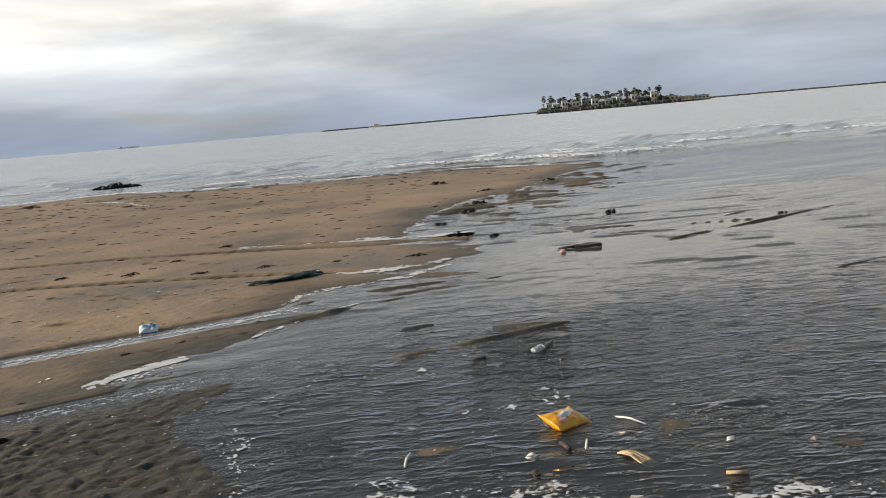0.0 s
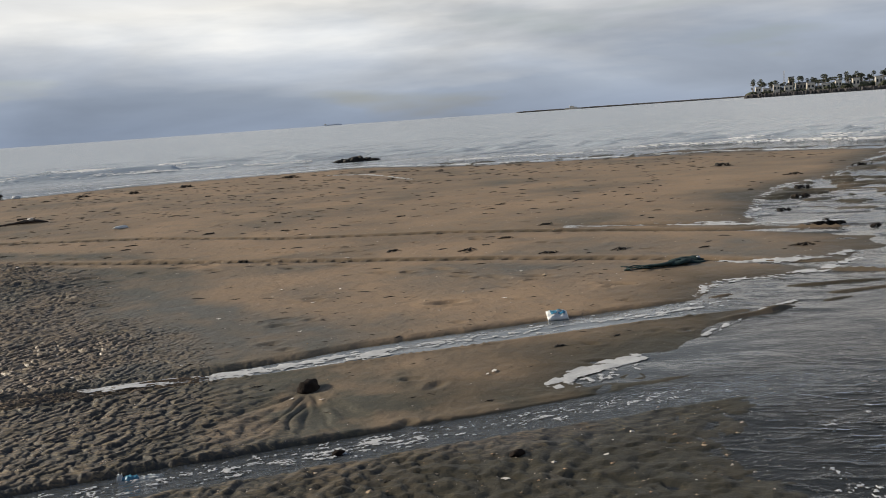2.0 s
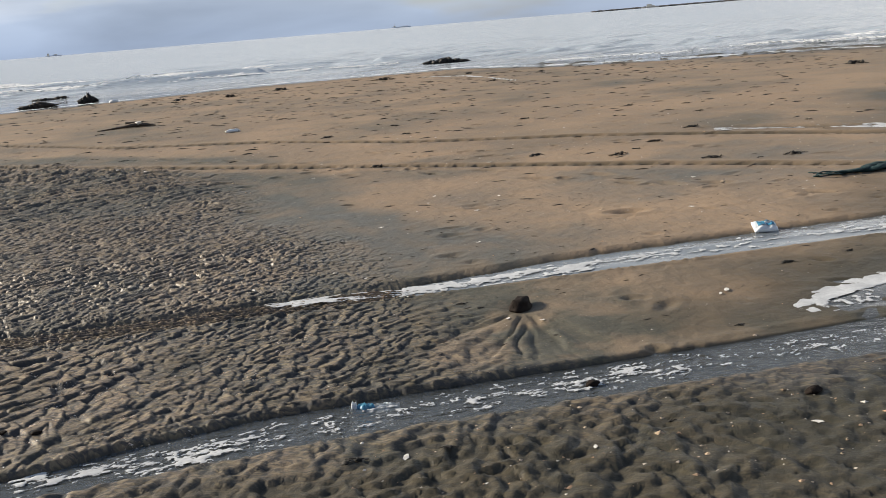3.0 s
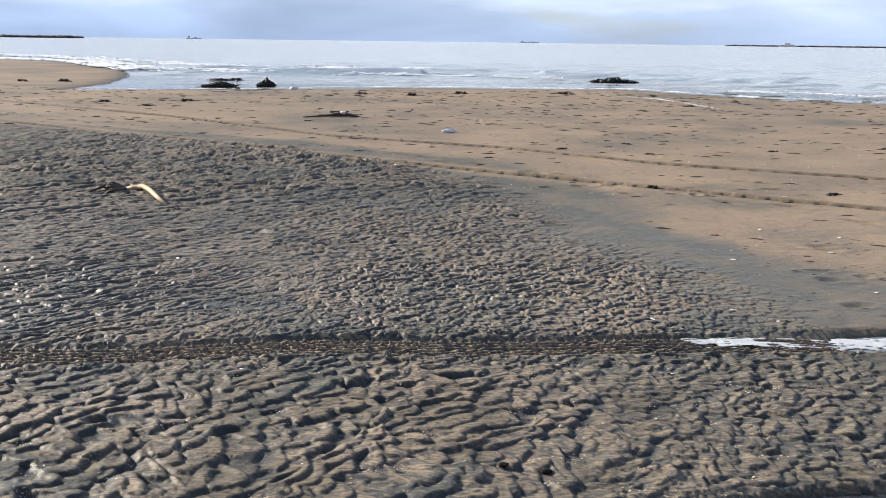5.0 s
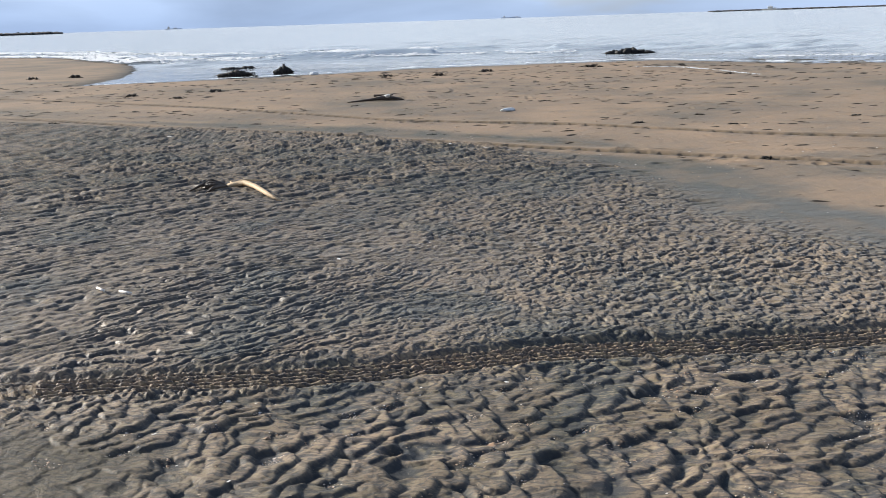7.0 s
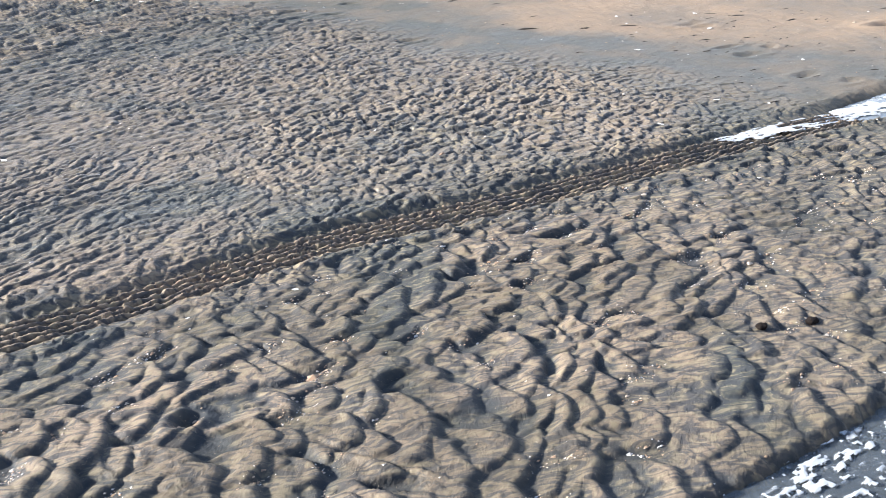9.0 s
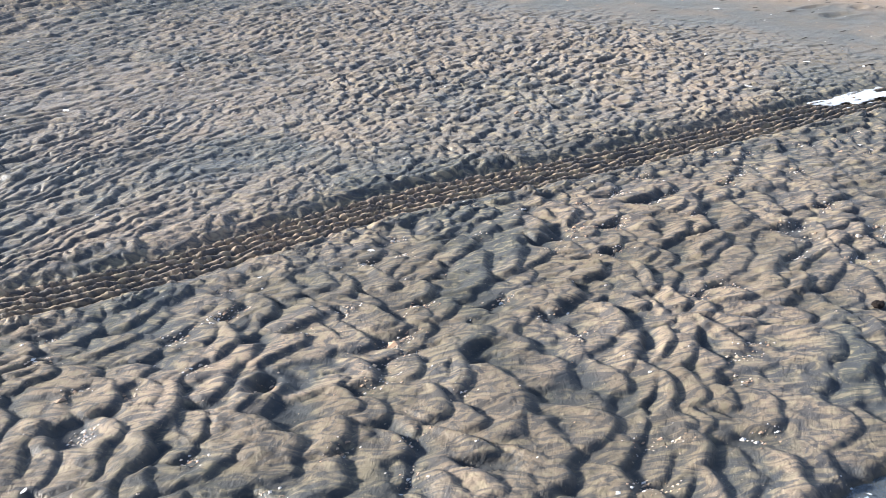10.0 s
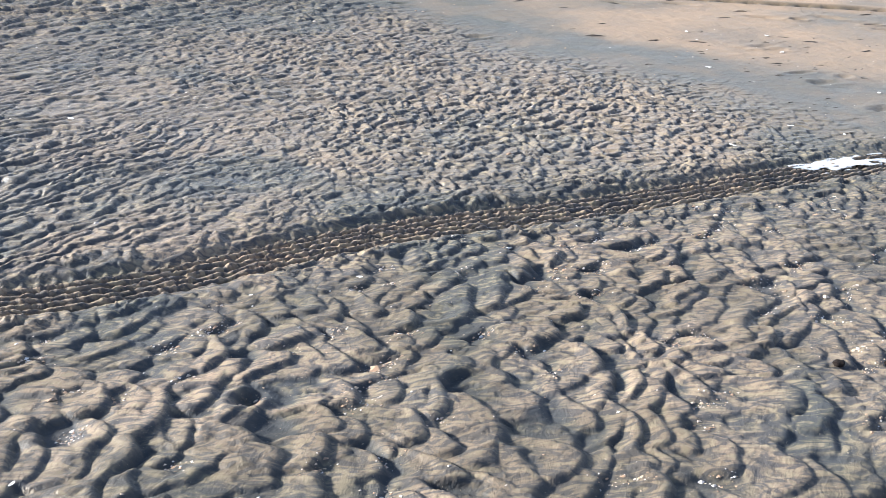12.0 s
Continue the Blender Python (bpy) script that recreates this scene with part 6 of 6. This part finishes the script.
def palm(height, seed):
    rng = random.Random(seed)
    root = tagged(new("palm_tree"), "tall slender fan palm on the island", "palm", "palms on the island")
    lean = rng.uniform(-.6, .6)
    bm = bmesh.new()
    n = 8
    tube(bm, [(lean * (i / n) ** 2, 0, height * i / n) for i in range(n + 1)], [.32 - .14 * i / n for i in range(n + 1)], 7)
    part("trunk", bm, PALM_TRUNK, root)
    bm = bmesh.new()
    top = Vector((lean, 0, height))
    for k in range(26):
        a, up = k * 2.399 + rng.uniform(-.2, .2), rng.uniform(-.75, 1.15)
        ln = rng.uniform(1.7, 2.4)
        d = Vector((math.cos(a) * math.cos(up), math.sin(a) * math.cos(up), math.sin(up)))
        side = d.cross(Vector((0, 0, 1))).normalized()
        stem = top + d * ln * .5
        hub = bm.verts.new(top + d * ln * .45)
        prev = None
        for m in range(7):
            t = (m / 6 - .5) * 2.3
            tip = stem + d * ln * .55 * math.cos(t) + side * ln * .5 * math.sin(t) - Vector((0, 0, .35 * abs(t) + .15 * (m % 2)))
            v = bm.verts.new(tip)
            if prev:
                bm.faces.new((hub, prev, v))
            prev = v
        tube(bm, [top, stem], [.05, .04], 4)
    crown = part("crown", bm, PALM_LEAF, root, smooth=False)
    s = crown.modifiers.new("thickness", "SOLIDIFY")
    s.thickness = 0.03
    return root


_q = random.Random(77)
PALMS = [palm(12.5, 1), palm(10.5, 2), palm(9.0, 3)]
spots = [(4, 14), (9, 20), (28, 12), (33, 22)] + [(_q.uniform(3, 84), _q.uniform(8, 36)) for _ in range(130)] + [(96, 14), (101, 20), (107, 18), (112, 16), (91, 24)]
for k, (s, b) in enumerate(spots):
    src = PALMS[k % 3]
    p = isl(s, b, 1.7 if s < 84 else 0.7)
    size = _q.uniform(.38, .74) * (1.12 if 55 < s < 84 else 1.0) * (.7 if s > 86 else 1.0)
    ob = src if k < 3 else copy_thing(src, pose(*p, 0, 0, _q.uniform(0, 360)))
    if k < 3:
        ob.matrix_world = pose(*p, 0, 0, _q.uniform(0, 360))
    ob.scale = (size,) * 3


def shrubs():
    """The low dark planting along the island's edge: many small leaf clumps."""
    rng = np.random.RandomState(9)
    bm = bmesh.new()
    for _ in range(760):
        s, b = rng.uniform(1, 88), rng.uniform(3, 30)
        r = rng.uniform(.8, 2.2) * (1.5 if s > 46 else .85)
        rocky(bm, isl(s, b, 2.0 + r * .35), (r, r * .9, r * rng.uniform(.5, .9)), rng.rand() * 99, .6, 1, rng.rand() * 3)
    return tagged(part("shrubs", bm, SHRUB, smooth=False), "dark green planting along the island's edge", "shrubs", kind="stuff")


shrubs()


def building(name, label, s, b, size, mat, windows, z=2.0, roof=True):
    """A plain block with a parapet roof and its openings."""
    root = tagged(new(name), label, "building")
    w, d, h = size
    bm = bmesh.new()
    bmesh.ops.create_cube(bm, size=1, matrix=Matrix.Translation((0, 0, h / 2)) @ Matrix.Diagonal((w, d, h, 1)))
    bmesh.ops.bevel(bm, geom=bm.edges[:], offset=.06, segments=1, affect="EDGES")
    part("wall", bm, mat, root, smooth=False)
    if roof:
        bm = bmesh.new()
        bmesh.ops.create_cube(bm, size=1, matrix=Matrix.Translation((0, 0, h + .16)) @ Matrix.Diagonal((w + .5, d + .5, .35, 1)))
        part("roof", bm, WALL_GREY, root, smooth=False)
    for k in range(windows):
        bm = bmesh.new()
        bmesh.ops.create_cube(bm, size=1, matrix=Matrix.Translation((-w / 2 + w * (k + .5) / windows, -d / 2 - .02, h * .58)) @ Matrix.Diagonal((w / windows * .5, .14, h * .32, 1)))
        part("window", bm, WINDOW, root, smooth=False)
    root.matrix_world = pose(*isl(s, b, z), 0, 0, math.degrees(math.atan2(I_DIR.y, I_DIR.x)))
    return root


building("drill_tower", "pale clad tower rising among the island's palms", 27, 16, (3.2, 3.2, 9.5), WALL_PALE, 1)
building("building", "low pale building on the island", 33, 18, (6, 5, 5.5), WALL_PALE, 3)
building("building", "low pale building on the island", 42, 10, (9, 5, 2.6), WALL_PALE, 4)
building("building", "low pale building on the island", 48, 12, (5, 4, 3.6), WALL_WARM, 2)
building("building", "low white building among the island's palms", 12, 10, (5, 4, 3.2), WALL_PALE, 2)
building("building", "low white building among the island's palms", 57, 9, (7, 4, 3.0), WALL_PALE, 3)
building("building", "low white building among the island's palms", 70, 11, (8, 4, 3.4), WALL_PALE, 3)
building("building", "low pale building on the island", 19, 12, (6, 4, 3.0), WALL_GREY, 2)
for s_, b_, w_, h_ in ((6, 5, 3.0, 4.6), (17, 4.5, 4.0, 5.4), (24, 4, 5.0, 4.2), (37, 4, 4.5, 5.0), (46, 4, 5.0, 4.0), (53, 4, 3.5, 5.2), (63, 4, 4.0, 5.8), (76, 4, 4.0, 6.0)):
    building("building", "pale clad building among the island's palms", s_, b_, (w_, 3.0, h_), WALL_PALE, 2)
building("building", "cream building at the island's end", 88, 6, (8, 6, 3.4), WALL_WARM, 3, 1.2)
building("building", "cream building at the island's end", 97, 8, (9, 6, 2.4), WALL_WARM, 4, 1.0)
building("building", "low white building at the island's end", 108, 9, (10, 6, 2.6), WALL_PALE, 4, .8)


def mast():
    root = tagged(new("lattice_mast"), "thin steel lattice mast above the island", "mast")
    for sx, sy in ((-.6, -.6), (.6, -.6), (.6, .6), (-.6, .6)):
        bm = bmesh.new()
        tube(bm, [(sx, sy, 0), (sx * .25, sy * .25, 14)], [.08, .05], 5)
        part("leg", bm, WALL_GREY, root)
    for k in range(6):
        z, f = 1 + 2 * k, 1 - .75 * (1 + 2 * k) / 14
        bm = bmesh.new()
        tube(bm, [(-.6 * f, -.6 * f, z), (.6 * f, -.6 * f, z + 1.6)], [.05, .05], 4)
        tube(bm, [(.6 * f, .6 * f, z), (-.6 * f, .6 * f, z + 1.6)], [.05, .05], 4)
        part("brace", bm, WALL_GREY, root)
    root.matrix_world = pose(*isl(23, 18, 1.7))


mast()


def ship(name, label, deg, dist, length, house, mat):
    root = tagged(new(name), label, "ship")
    bm = bmesh.new()
    n = 10
    rows = []
    for i in range(n + 1):
        f = i / n
        w = length * .07 * min(1, 5 * (1 - f) + .25) * min(1, 6 * f + .6)
        rows.append([bm.verts.new((length * (f - .5), y, z)) for y, z in ((-w, length * .05), (-w * .7, -.5), (w * .7, -.5), (w, length * .05))])
    for a, b in zip(rows, rows[1:]):
        for k in range(4):
            bm.faces.new((a[k], a[(k + 1) % 4], b[(k + 1) % 4], b[k]))
    bm.faces.new(rows[0]); bm.faces.new(rows[-1][::-1])
    part("hull", bm, mat, root, smooth=False)
    for cx, w, h in house:
        bm = bmesh.new()
        bmesh.ops.create_cube(bm, size=1, matrix=Matrix.Translation((cx * length, 0, length * .05 + h * length / 2)) @ Matrix.Diagonal((w * length, length * .09, h * length, 1)))
        bmesh.ops.bevel(bm, geom=bm.edges[:], offset=.15, segments=1, affect="EDGES")
        part("deckhouse", bm, WALL_PALE, root, smooth=False)
    bm = bmesh.new()
    tube(bm, [(house[0][0] * length, 0, length * .05), (house[0][0] * length, 0, length * .30)], [.3, .15], 5)
    part("mast", bm, WALL_GREY, root)
    root.matrix_world = pose(*bearing(deg, dist), W, 0, 0, -deg)


ship("barge", "low barge with a pale deckhouse moored off the breakwater", 24.7, 1440, 26, [(-.05, .3, .16), (.2, .15, .09)], WALL_PALE)
# both ships: distance haze is put into the hull colour as pale blue
ship("ship", "hazy grey ship far out on the horizon", -11.4, 3600, 60, [(-.3, .12, .12), (.1, .2, .05)], plain("hazy_hull", (.74, .80, .88), .8, .1, 1))
ship("ship", "hazy grey ship far out on the horizon", 9.3, 4200, 90, [(-.35, .1, .05), (.2, .3, .02)], plain("hazy_hull", (.74, .80, .88), .8, .1, 1))
